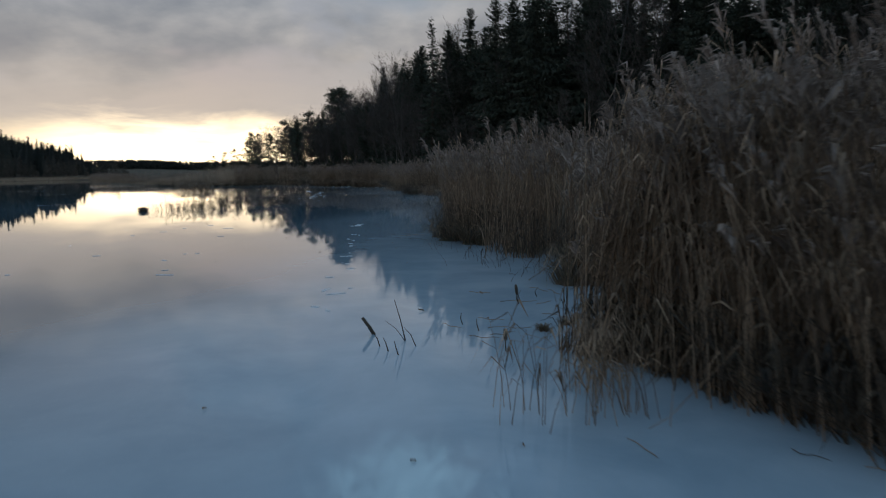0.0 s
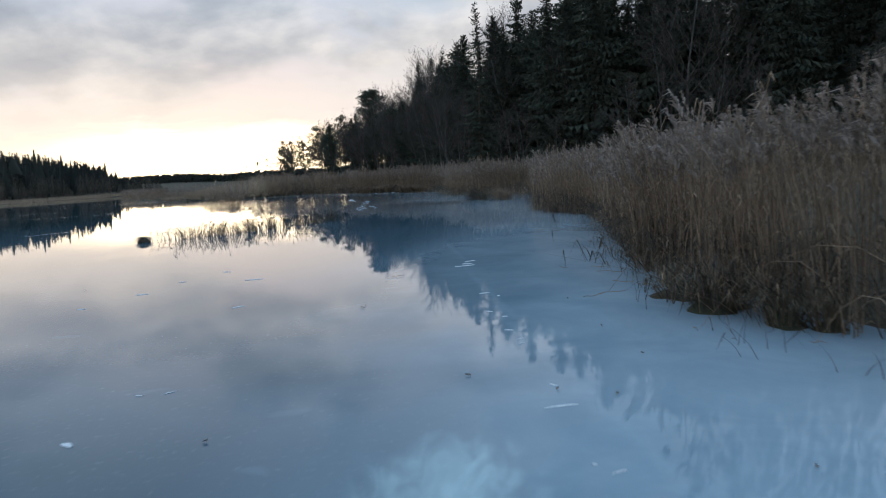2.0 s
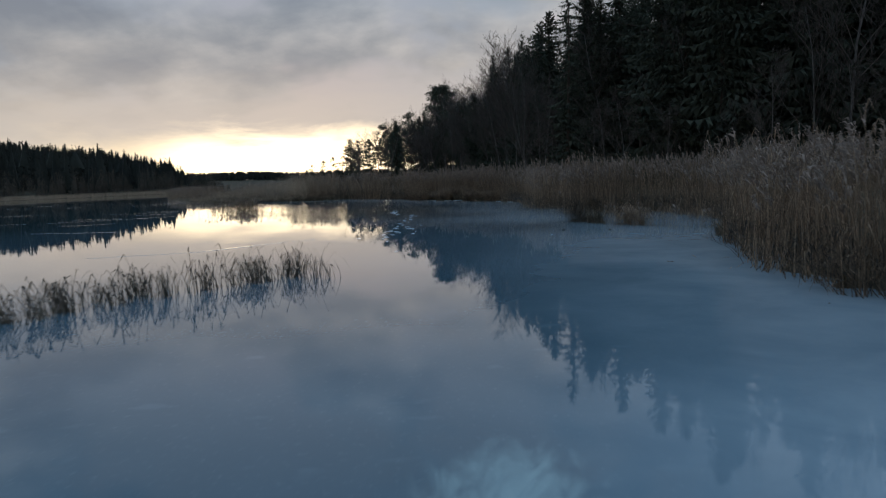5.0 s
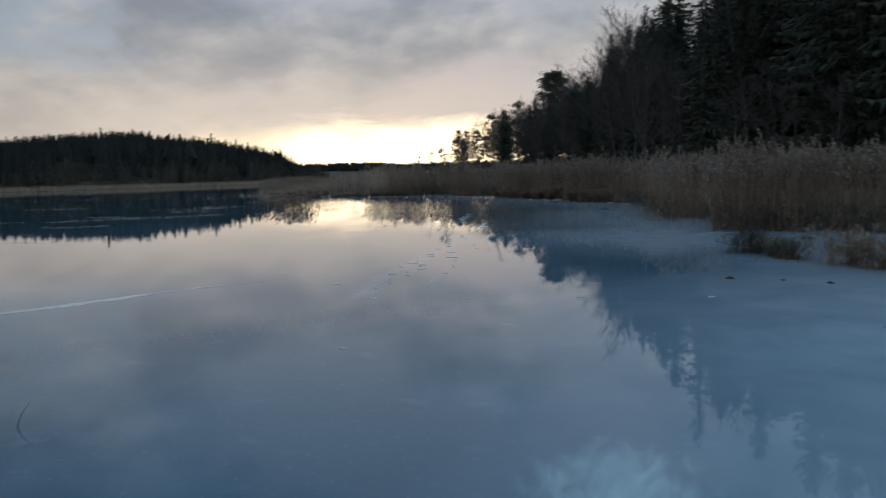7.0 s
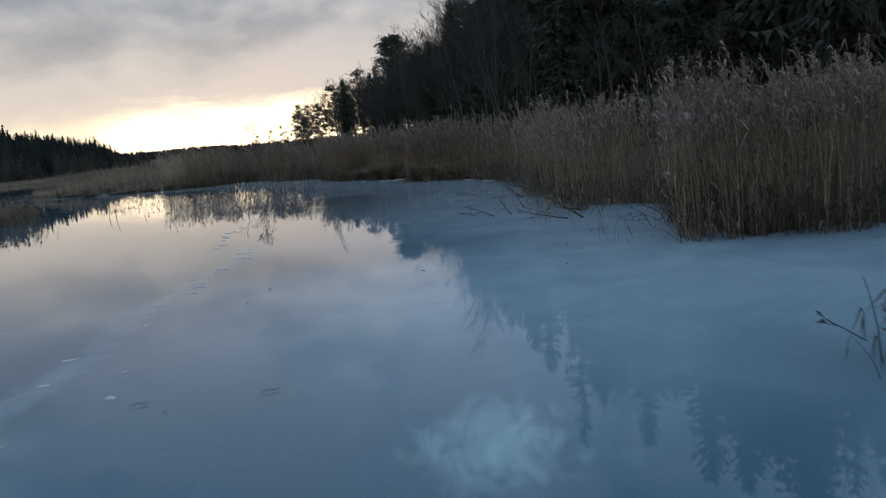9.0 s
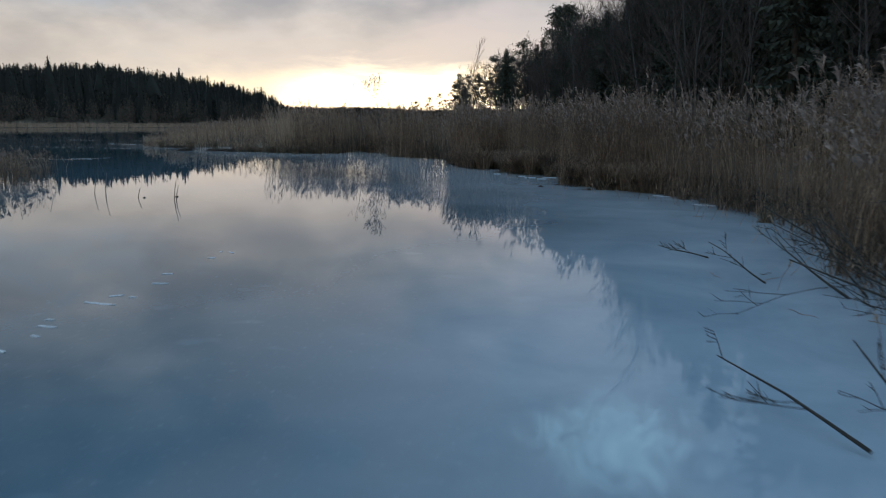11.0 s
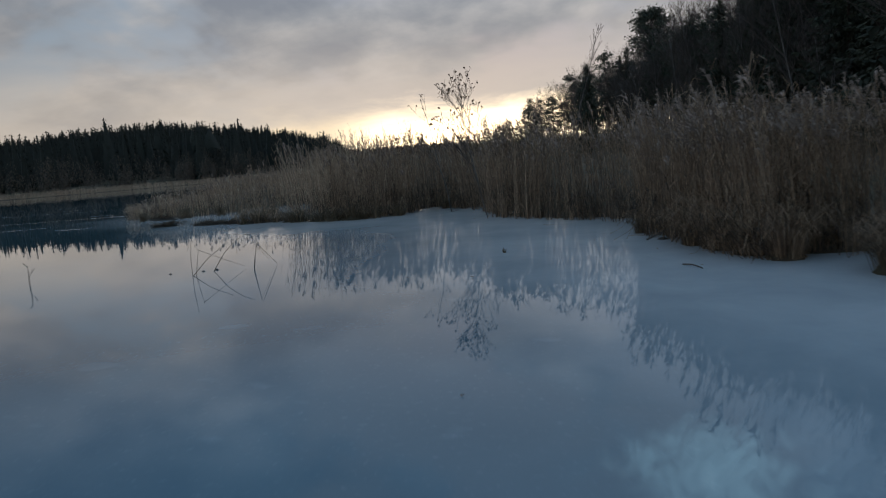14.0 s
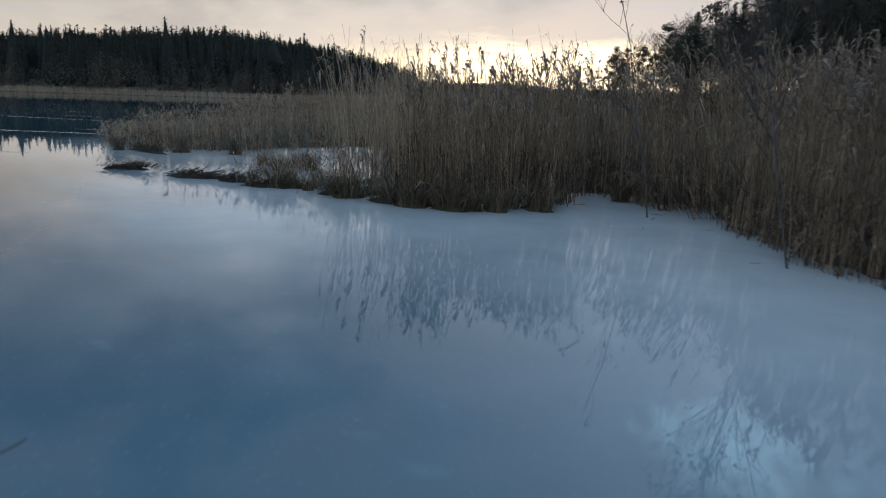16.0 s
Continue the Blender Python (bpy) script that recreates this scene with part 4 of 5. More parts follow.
def tussock(x, y, seed, r=0.22, tall=0.45, name="sedge_tussock", label="brown sedge tussock frozen into the ice edge", count=130, group="sedge tussocks along the ice edge", grass=None, droop=0.6, peak=0.55):
    rng = np.random.default_rng(seed)
    base = tagged(new(name), label, "grass", group)
    m, g = Soup(), Soup()
    mound(m, rng, r, r * peak)
    blades(g, rng, 0, 0, r * 0.9, count, tall, droop=droop, dome=r * peak * 0.92)
    part("mound", m, ground_mat, base, smooth=True)
    part("grass", g, grass or sedge, base)
    base.matrix_basis = pose(x, y, max(-0.005, ground_z(x, y)), 0, 0, 0)
    return base


tuss = [tussock(0.9, 42.0, 301), tussock(-0.5, 43.6, 302, 0.28, 0.5), tussock(-14.2, 54.3, 303, 0.25, 0.4)]
rngt = np.random.default_rng(77)
spots = [(1.6, 41.7), (0.3, 42.4), (1.5, 39.0), (2.2, 38.2), (-1.3, 43.9), (-2.3, 44.6), (-2.9, 46.0), (-3.3, 48.0), (-11.6, 52.7),
         (-13.6, 54.2), (-14.1, 54.1), (-14.7, 54.0), (-14.0, 54.7), (-14.6, 55.0), (-15.2, 56.9), (-15.8, 57.4), (-16.6, 57.0), (-18.6, 58.8), (-19.9, 58.2), (-21.4, 57.8), (-8.9, 56.0), (-10.4, 53.7), (4.7, 22.2), (4.1, 26.0), (4.6, 30.0), (4.4, 33.0), (3.5, 36.4),
         (5.2, -1.5), (4.9, 1.6), (6.4, 9.3), (5.25, 13.8), (5.6, 13.1), (4.45, 14.9), (4.6, 14.7), (3.1, -19.9), (2.6, -16.0), (2.5, -13.2), (2.9, -24.6)]
for x, y in spots:
    if not -0.25 < onto_land(np.array([x]), np.array([y]))[0] < 1.2 and abs(y - 14) > 1.6 and x > -13:
        continue
    c = copy_thing(tuss[rngt.integers(3)], pose(x + 0.15 + rngt.normal(0, 0.1), y + 0.1 + rngt.normal(0, 0.1), max(-0.005, ground_z(x, y)), 0, 0, rngt.uniform(0, 360)))
    c.scale = [rngt.uniform(0.45, 0.85)] * 3


rngb = np.random.default_rng(78)
straw = tussock(0.35, 42.75, 305, 0.30, 0.78, "sedge_tussock", "tall straw-coloured sedge tussock at the foot of the reeds", 330, "straw tussocks below the tall reeds", reed_leaf, 0.75)
for x, y in np.vstack([outline([(3.3, 37.4), (2.4, 38.0), (1.8, 38.8), (1.2, 39.4)], 0.24), outline([(1.4, 42.2), (0.7, 42.5), (-0.2, 42.8), (-0.6, 43.4)], 0.22), outline([(-1.6, 44.6), (-2.0, 45.0), (-2.6, 46.0)], 0.4),
                       outline([(-10.1, 54.1), (-11.1, 53.6), (-12.7, 53.8), (-13.5, 54.5)], 0.5), outline([(2.5, -15.6), (2.2, -14.9), (2.15, -14.1)], 0.5), outline([(3.3, -21.8), (2.8, -21.0), (3.2, -19.9)], 0.5)]):
    x, y = x + 0.12 + rngb.normal(0, 0.10), y + 0.10 + rngb.normal(0, 0.10)
    if 36 < y < 47 and rngb.random() < 0.6:
        c = copy_thing(straw, pose(x + 0.1, y + 0.1, max(-0.005, ground_z(x, y)), 0, 0, rngb.uniform(0, 360)))
        c.scale = [rngb.uniform(0.6, 1.15)] * 3
        continue
    c = copy_thing(tuss[rngb.integers(3)], pose(x, y, max(-0.005, ground_z(x, y)), 0, 0, rngb.uniform(0, 360)))
    c.scale = (rngb.uniform(0.8, 1.35), rngb.uniform(0.8, 1.35), rngb.uniform(0.45, 0.95))


def grown(name, label, seed, feet, tall, lean, mats, plume=0.0, leaves=1, thick=0.003, kind="stuff", category="reeds"):
    rng = np.random.default_rng(seed)
    s = Soup()
    x, y = np.array([f[0] for f in feet]), np.array([f[1] for f in feet])
    h = tall * rng.uniform(0.45, 1.1, len(x))
    reed_block(s, rng, x, y, np.maximum(0 * x - 0.01, height(x, y)), h, lean, leaves, plume, thick)
    return tagged(part(name, s, mats), label, category, kind=kind)


def strewn(rng, line, width, count):
    pts = outline(line, 0.1)
    p = pts[rng.integers(len(pts), size=count)]
    return p + rng.normal(0, width, (count, 2))


STALK = [dark_stalk, dark_stalk, dark_stalk]
rngp = np.random.default_rng(8)
patch_line = [(-7.1, 0.35), (-6.5, 0.45), (-5.7, 0.85), (-4.9, 1.6), (-4.3, 2.7), (-3.4, 3.7), (-2.6, 4.6)]
tufts = np.vstack([c + rngp.normal(0, 0.075, (rngp.integers(8, 26), 2)) for c in strewn(rngp, patch_line, 0.16, 30)])
stubble_mats = [material("stubble_stem", strands((0.07, 0.055, 0.042), (0.135, 0.105, 0.078), (0.22, 0.17, 0.12)), 0.8), litter_shade_mat, reed_plume]
grown("reed_stubble", "low grey-brown stubble of broken reeds frozen into clear ice", 401, np.vstack([tufts, strewn(rngp, patch_line, 0.26, 190)]), 0.40, 0.32, stubble_mats, 0, 1, 0.006)
grown("reed_stubble", "matted low stubble of broken reeds frozen into clear ice", 409, np.vstack([tufts[::3], strewn(rngp, patch_line[:5], 0.22, 120), strewn(rngp, [(-7.7, -0.1), (-7.1, 0.3)], 0.06, 26)]), 0.15, 0.8, stubble_mats, 0, 1, 0.005)
grown("reed_stubble", "low broken reeds standing alone in clear ice", 414, strewn(rngp, [(-1.95, 4.0), (-2.4, 4.8), (-2.9, 5.6)], 0.12, 60), 0.34, 0.35, stubble_mats, 0, 1, 0.005)
grown("reed_clump", "low thin patch of dry reeds standing out in the ice", 415, np.vstack([strewn(rngp, [(-12.4, 34.3), (-12.0, 35.4), (-11.6, 36.6)], 0.26, 330), strewn(rngp, [(-14.3, 36.4), (-13.4, 37.5), (-13.9, 39.2)], 0.5, 260)]), 0.66, 0.2, REED, 0.2, 2, 0.005)
grown("reed_clump", "dense dark thicket of dry reeds leaning over the ice", 412, np.vstack([strewn(rngp, [(2.35, -24.2), (2.6, -25.1), (2.95, -26.2)], 0.2, 620), strewn(rngp, [(1.95, -24.15), (2.15, -24.3), (2.5, -24.7)], 0.10, 420)]), 2.0, 0.14, REED, 0.3, 4, 0.005)
# this litter's dark colour also paints in the shade below the thicket
grown("reed_litter", "wet reed litter matted under the reeds, coloured dark to deepen their shade", 413, strewn(rngp, [(1.85, -24.1), (2.3, -24.4), (2.65, -25.5), (2.95, -26.4)], 0.12, 1100), 0.45, 0.6, [litter_shade_mat] * 3, 0, 3, 0.006)
grown("reed_clump", "sparse clump of leaning dry reeds at the ice edge", 402, strewn(rngp, [(0.95, -25.4), (1.6, -25.6), (1.75, -24.4)], 0.13, 120), 0.6, 0.30, REED, 0.0, 2)
grown("reed_clump", "small dense clump of dry reeds standing apart in the ice", 403, strewn(rngp, [(4.36, 15.5), (4.6, 15.75)], 0.08, 200), 0.28, 0.4, [litter_shade_mat, litter_shade_mat, reed_plume], 0.0, 2)
grown("reed_clump", "few dark bare stems rising from a low clump in the ice", 411, strewn(rngp, [(4.05, 15.5), (4.3, 15.6)], 0.07, 46), 0.72, 0.30, STALK, 0.0, 1, 0.006)
grown("reed_clump", "short dry reed clump frozen in beside the bay", 404, strewn(rngp, [(5.2, 13.9), (5.7, 13.0)], 0.13, 190), 0.42, 0.25, REED, 0.1, 3)
grown("reed_clump", "thin line of low dry reeds standing out in the bay", 410, strewn(rngp, [(4.7, 14.5), (5.2, 13.9), (5.7, 13.0), (6.5, 11.9), (7.5, 10.9)], 0.16, 240), 0.6, 0.35, REED, 0.1, 2)
grown("reed_stubble", "thin scattered reed stubble in front of the reeds", 405, strewn(rngp, [(2.6, -20.6), (2.0, -16.6), (2.0, -14.0), (2.9, -10.0), (4.3, -5.0)], 0.22, 130), 0.30, 0.45, [litter_shade_mat, litter_shade_mat, reed_plume], 0, 1)
grown("reed_stubble", "dark brush and stubble at the foot of the reeds", 406, strewn(rngp, [(3.95, 15.5), (4.5, 14.9), (4.75, 14.3)], 0.14, 130), 0.34, 0.5, STALK, 0, 1)
grown("reed_stubble", "short pale reeds standing in ice behind the spit edge", 407, strewn(rngp, [(-13.2, 54.2), (-14.4, 54.4), (-15.3, 56.8), (-16.6, 57.2)], 0.3, 260), 0.38, 0.3, REED, 0.0, 2)
grown("reed_stubble", "low reed stubble along the brown ice edge", 408, strewn(rngp, [(4.2, 20.6), (3.7, 23.6), (4.0, 27.0), (4.4, 31.0), (3.6, 35.6), (1.2, 38.3)], 0.25, 220), 0.4, 0.5, REED, 0, 1)

# flattened tufts in the ice before the first reeds
for i, (x, y, r) in enumerate([(1.78, -23.3, 0.09), (2.06, -23.08, 0.07), (2.5, -22.62, 0.08), (2.76, -22.72, 0.10), (2.88, -22.0, 0.08), (2.62, -23.05, 0.09)]):
    tussock(x, y, 320 + i, r * 0.7, 0.06, "flattened_tuft", "small flattened tuft of dead sedge in the ice", 60, "flattened tufts before the reeds", sedge, 1.2, 0.3)

# the frozen hummock beside the stubble
hum = tussock(-7.75, -0.28, 310, 0.19, 0.09, "grass_hummock", "rounded frost-flattened grass hummock in the ice", 420, "", stubble_mats[0], 1.5, 0.62)
tuft = tussock(-5.15, 46.05, 311, 0.025, 0.08, "sedge_tuft", "tiny dark sedge tuft poking through the ice", 20, "", stubble_mats[0], 0.2)


def bent(name, points, r, label, mats=dark_stalk, category="plant", group="", sides=5, taper=0.5):
    s = Soup()
    pts = np.array(points, float)
    s.tube(pts, np.linspace(r, r * taper, len(pts)), sides)
    ob = part(name, s, mats, smooth=True)
    ob.location = pts[0]
    ob.data.transform(Matrix.Translation([-float(c) for c in pts[0]]))
    return tagged(ob, label, category, group)


# broken reeds standing in clear ice
BR = "broken reeds in clear ice"
bent("broken_reed", [(-9.07, 45.22, -0.01), (-8.92, 45.04, 0.23), (-8.76, 44.86, 0.46), (-8.82, 45.2, 0.28), (-8.93, 45.72, 0.015)], 0.0060, "dark reed snapped over into a sharp triangle", stubble_mats[0], group=BR)
bent("broken_reed", [(-9.05, 45.2, -0.01), (-8.8, 44.9, 0.42), (-8.82, 45.15, 0.26), (-8.86, 45.35, 0.15)], 0.0045, "thin dark reed snapped over beside another", stubble_mats[0], group=BR)
bent("broken_reed", [(-9.9, 44.78, -0.01), (-9.84, 44.7, 0.27), (-9.76, 44.64, 0.56)], 0.0053, "upright dark broken reed in the ice", stubble_mats[0], group=BR)
bent("broken_reed", [(-9.86, 44.82, -0.01), (-9.75, 44.75, 0.3), (-9.6, 44.68, 0.62)], 0.0045, "thin leaning dark reed in the ice", stubble_mats[0], group=BR)
bent("broken_reed", [(-9.88, 44.75, -0.01), (-9.75, 45.02, 0.24), (-9.6, 45.37, 0.44)], 0.0060, "short dark slanting reed stub", stubble_mats[0], group=BR)
bent("broken_reed", [(-9.78, 45.17, -0.01), (-9.62, 45.30, 0.29), (-9.45, 45.44, 0.48), (-9.30, 45.57, 0.57)], 0.0060, "long slanting dark reed rising from the ice", stubble_mats[0], group=BR)
bent("broken_reed", [(-9.7, 44.7, 0.42), (-9.55, 45.0, 0.25), (-9.36, 45.45, 0.02)], 0.0037, "thin reed hanging across the others", stubble_mats[0], group=BR)
stump = bare_tree("dead_twig", np.random.default_rng(520), 0.36, 0.3, 1, 0.5, 0, "", "small dark twig standing far out in the ice", 5, 1.0, rind=dark_stalk)
stump["category"] = "plant"
stump.matrix_basis = pose(-12.65, 44.35, -0.01)

# stubs and sticks near the first reeds
bent("wooden_stub", [(0.25, -23.15, -0.02), (0.20, -23.15, 0.07), (0.14, -23.14, 0.155)], 0.017, "dark rotten stub slanting out of the ice", dark_stalk, "stick", "", 7, 0.9)
bent("dry_stalk", [(0.50, -23.44, -0.01), (0.46, -23.43, 0.18), (0.41, -23.42, 0.36)], 0.006, "thin dry stalk standing in the ice", twigs, group="dry stalks in the ice")
bent("dry_stalk", [(0.50, -23.44, -0.01), (0.42, -23.40, 0.10), (0.33, -23.38, 0.17)], 0.004, "thin dry stalk standing in the ice", twigs, group="dry stalks in the ice")
bent("dry_stalk", [(0.57, -23.66, -0.01), (0.53, -23.6, 0.09), (0.48, -23.55, 0.14)], 0.005, "short dry stalk slanting in the ice", twigs, group="dry stalks in the ice")
for i, (x, y) in enumerate([(0.27, -23.60), (0.33, -23.77), (0.40, -23.91), (1.2, -23.2), (1.1, -22.9), (1.9, -21.9), (1.95, -21.8), (2.2, -21.6)]):
    bent("dry_stalk", [(x, y, -0.01), (x - 0.02, y + 0.01, 0.06), (x - 0.05 + 0.01 * i, y + 0.02, 0.11)], 0.006, "short broken reed stub in the ice", dark_stalk, group="dry stalks in the ice")


for x, y, tall in [(-8.25, 34.3, 0.34), (-8.07, 34.4, 0.45), (-6.1, 33.7, 0.4), (-6.0, 33.6, 0.3), (-7.0, 33.9, 0.2)]:
    bent("dry_stalk", [(x, y, -0.01), (x + 0.02, y, 0.5 * tall), (x + 0.05, y + 0.02, tall)], 0.009, "single dry reed stalk standing in the ice", stubble_mats[0], group="dry stalks in the ice")
for x, y, k in [(2.46, -10.2, 0), (2.65, -10.2, 1), (2.4, -11.1, 0), (2.02, -13.6, 1)]:
    d = 0.10 if k else -0.12
    bent("dry_stalk", [(x, y, -0.01), (x + 0.5 * d, y + 0.03, 0.14), (x + 0.9 * d, y + 0.05, 0.18), (x + 1.3 * d, y, 0.03)], 0.008, "dark snapped reed stalk bent over the ice", dark_stalk, group="dry stalks in the ice")


def cattail(x, y, tall, lean):
    base = tagged(new("cattail"), "dark brown cattail head on a short stalk", "plant", "cattails in the ice")
    s, h = Soup(), Soup()
    top = np.array([lean, 0.02, tall])
    s.tube([(0, 0, -0.01), top * 0.6, top], [0.005, 0.004, 0.003], 5)
    h.tube([top * 0.45, top * 0.5, top * 0.8, top * 0.95, top * 0.97], [0.004, 0.016, 0.018, 0.014, 0.004], 8)
    part("stalk", s, dark_stalk, base, smooth=True)
    part("head", h, dark_stalk, base, "dark fuzzy seed head", True)
    base.matrix_basis = pose(x, y, 0)


cattail(1.27, -23.95, 0.19, 0.0)
cattail(1.88, -22.0, 0.22, -0.03)
cattail(2.05, -13.5, 0.16, 0.04)
cattail(2.6, -10.1, 0.30, 0.10)


def litter():
    """Fallen stems and leaves lying on the ice, most of them near the reeds."""
    rng = np.random.default_rng(99)
    stems, leaves = [], []
    for k in range(4):
        s = Soup()
        L = (0.40, 0.27, 0.18, 0.12)[k]
        pts = np.array([(-L / 2 + L * i / 5, 0.010 * math.sin(i * 1.3 + k), 0.006 + 0.012 * math.sin(i * 0.9 + k) ** 2) for i in range(6)])
        s.tube(pts, [0.003] * 5 + [0.0018], 5)
        stems.append(tagged(part("fallen_reed", s, reed_stem if k != 2 else dark_stalk), "fallen dry reed stem lying on the ice", "plant", "fallen reeds on the ice"))
    for k in range(3):
        s = Soup()
        L, W = (0.06, 0.072, 0.045)[k], (0.012, 0.015, 0.015)[k]
        v, t = [], []
        for i in range(7):
            f = i / 6
            w = W * math.sin(math.pi * (0.06 + 0.9 * f)) ** 0.8
            zz = 0.004 + 0.018 * f * f + 0.004 * math.sin(5 * f)
            v += [(L * (f - 0.5), -w, zz + 0.012), (L * (f - 0.5), 0, zz), (L * (f - 0.5), w, zz + 0.010)]
            if i:
                b = 3 * (i - 1)
                t += [(b, b + 3, b + 4), (b, b + 4, b + 1), (b + 1, b + 4, b + 5), (b + 1, b + 5, b + 2)]
        s.block(v, t)
        leaves.append(tagged(part("fallen_leaf", s, dry_leaf), "curled withered leaf lying on the ice", "leaf", "withered leaves on the ice"))
    known = [(2.47, -21.4, 275, 0), (2.1, -22.75, 310, 0), (1.4, -22.78, 330, 1), (1.49, -23.17, 345, 0), (2.78, -22.0, 300, 1), (2.6, -22.4, 320, 0), (2.47, -22.64, 300, 1), (2.66, -22.2, 340, 2), (1.38, -23.4, 20, 1), (1.59, -21.28, 330, 1), (2.3, -23.0, 290, 2), (0.97, -23.0, 300, 1), (1.18, -23.5, 335, 1), (1.9, -21.9, 350, 0), (2.35, -21.2, 290, 0), (2.71, -19.3, 300, 2), (2.33, -19.9, 290, 2), (1.4, -13.6, 20, 1),
             (1.7, -13.45, 10, 0), (2.5, -10.9, 60, 2), (2.2, -11.4, 330, 1), (2.2, -11.9, 330, 0), (2.05, -12.8, 320, 1), (-0.76, -10.9, 5, 2), (3.6, -8.6, 340, 1),
             (3.05, -4.7, 355, 1), (1.1, 10.6, 0, 3), (-0.56, 16.2, 0, 3), (0.28, 16.2, 0, 3), (4.0, 21.8, 330, 1), (-7.6, 45.9, 40, 1), (-4.88, 49.74, 20, 1), (-3.1, 47.4, 0, 0)]
    pts = outline(SHORE[3:77], 0.3)
    for k in range(48):
        x, y = pts[rng.integers(len(pts))] + np.array([-abs(rng.normal(0, 0.7)) - 0.1, rng.normal(0, 0.3)])
        known.append((x, y, rng.uniform(0, 360), int(rng.integers(4))))
    first = set()
    for x, y, turn, k in known:
        m = pose(x, y, 0.004, 0, 0, turn)
        if k in first:
            copy_thing(stems[k], m)
        else:
            first.add(k)
            stems[k].matrix_basis = m
    spots = [(0.78, -22.2), (1.6, -21.3), (2.55, -22.6), (2.07, -23.05), (1.76, -23.3), (1.0, -16.1), (1.86, -15.9), (-0.43, -16.3), (0.12, -16.8), (0.47, -17.0), (-2.14, -17.2),
             (1.0, -18.3), (-1.27, -13.2), (-1.24, -13.25), (-1.22, -13.1), (1.54, -13.5), (-1.86, -11.5), (3.3, 20.85), (3.0, 19.5), (-0.52, 19.1), (1.8, 19.9), (-0.4, 19.75),
             (-0.34, 16.0), (3.3, 20.8), (-7.56, 46.8), (-5.19, 43.95), (-6.1, 44.05), (-4.26, 39.6), (1.39, -22.7), (-0.9, -25.0), (0.9, -25.9), (0.3, -26.0)]
    for k in range(24):
        x, y = pts[rng.integers(len(pts))] + np.array([-abs(rng.normal(0, 1.5)) - 0.2, rng.normal(0, 0.4)])
        spots.append((x, y))
    for i, (x, y) in enumerate(spots):
        m = pose(x, y, 0.002, 0, 0, rng.uniform(0, 360))
        if i < 3:
            leaves[i].matrix_basis = m
        else:
            c = copy_thing(leaves[rng.integers(3)], m)
            c.scale = [rng.uniform(0.4, 0.7)] * 3


litter()


def fallen_branch(seed, x, y, way, long, label):
    girth = 0.6 if long > 2 else (1.0 if long > 0.55 else 0.45)
    ob = bare_tree("fallen_branch", np.random.default_rng(seed), long, 0.2, 1, 0.6, 0, "fallen branches at the ice edge", label, 12 if long > 2 else 5, girth, rind=dark_stalk)
    ob["category"] = "branch"
    for child in ob.children:
        child.data.materials[0] = wet_bark
    q = Vector(way).to_track_quat("Z", "Y").to_matrix().to_4x4()
    ob.matrix_basis = Matrix.Translation((x, y, 0.03)) @ q


fallen_branch(501, 4.13, 23.29, (-0.98, 3.57, 0.68), 3.7, "dark forked fallen branch lying on the ice")
fallen_branch(502, 4.37, 24.3, (-0.9, 3.2, 0.55), 2.9, "dark fallen branch with spread twigs")
for seed, x, y, way, long in [(510, 2.8, 24.62, (-0.52, 0.86, 0.27), 1.0), (511, 3.14, 24.67, (-0.25, 0.66, 0.3), 0.75), (512, 3.54, 25.63, (-0.24, 0.65, 0.4), 0.8),
                              (513, 4.03, 27.88, (-0.42, 0.9, 0.46), 1.1), (514, 3.28, 28.29, (-0.42, 0.55, 0.47), 0.8), (515, 2.99, 29.56, (-0.37, 0.44, 0.2), 0.6),
                              (516, 3.89, 23.32, (-0.64, 0.69, 0.06), 0.95), (517, 3.85, 27.82, (-0.38, 1.29, 0.47), 1.4)]:
    fallen_branch(seed, x, y, way, long, "thin dark stick slanting out of the ice")
fallen_branch(503, 5.0, 22.0, (-0.6, 0.5, 0.35), 0.5, "small dark branch frozen in at the edge")
fallen_branch(504, 4.25, 15.6, (-0.45, 0.3, 0.8), 0.36, "dark brushy twig standing in the ice")
fallen_branch(505, 4.1, 15.9, (-0.7, 0.2, 0.5), 0.3, "dark brushy twig standing in the ice")
fallen_branch(506, 4.9, -4.2, (-0.6, 0.3, 0.5), 0.9, "dark brushy twig hanging over the ice")
fallen_branch(507, 4.5, 28.6, (-0.75, 0.4, 0.22), 1.4, "dark twiggy branch reaching over the ice")
bent("driftwood_stick", [(-3.0, 46.85, 0.01), (-2.65, 47.25, 0.12), (-2.35, 47.6, 0.28)], 0.014, "pale bare stick leaning on the reed edge", grey_bark, "stick", "", 6, 0.6)
bent("driftwood_stick", [(-2.6, 44.42, 0.012), (-2.5, 44.27, 0.03), (-2.4, 44.1, 0.012)], 0.012, "short dark stick lying on the ice", twigs, "stick", "", 6, 0.6)
bent("driftwood_stick", [(-7.14, 54.35, 0.02), (-6.65, 53.40, 0.06), (-6.27, 52.61, 0.02)], 0.014, "dark curved stick lying along the reed foot", twigs, "stick", "", 6, 0.6)


def clod(x, y, r, seed, label):
    s = Soup()
    mound(s, np.random.default_rng(seed), r * 0.85, r * 0.35)
    ob = part("peat_clod", s, peat_mat, smooth=True)
    ob.matrix_basis = pose(x, y, 0.0, 0, 0, seed * 50)
    tagged(ob, label, "clod", "dark clods on the ice")


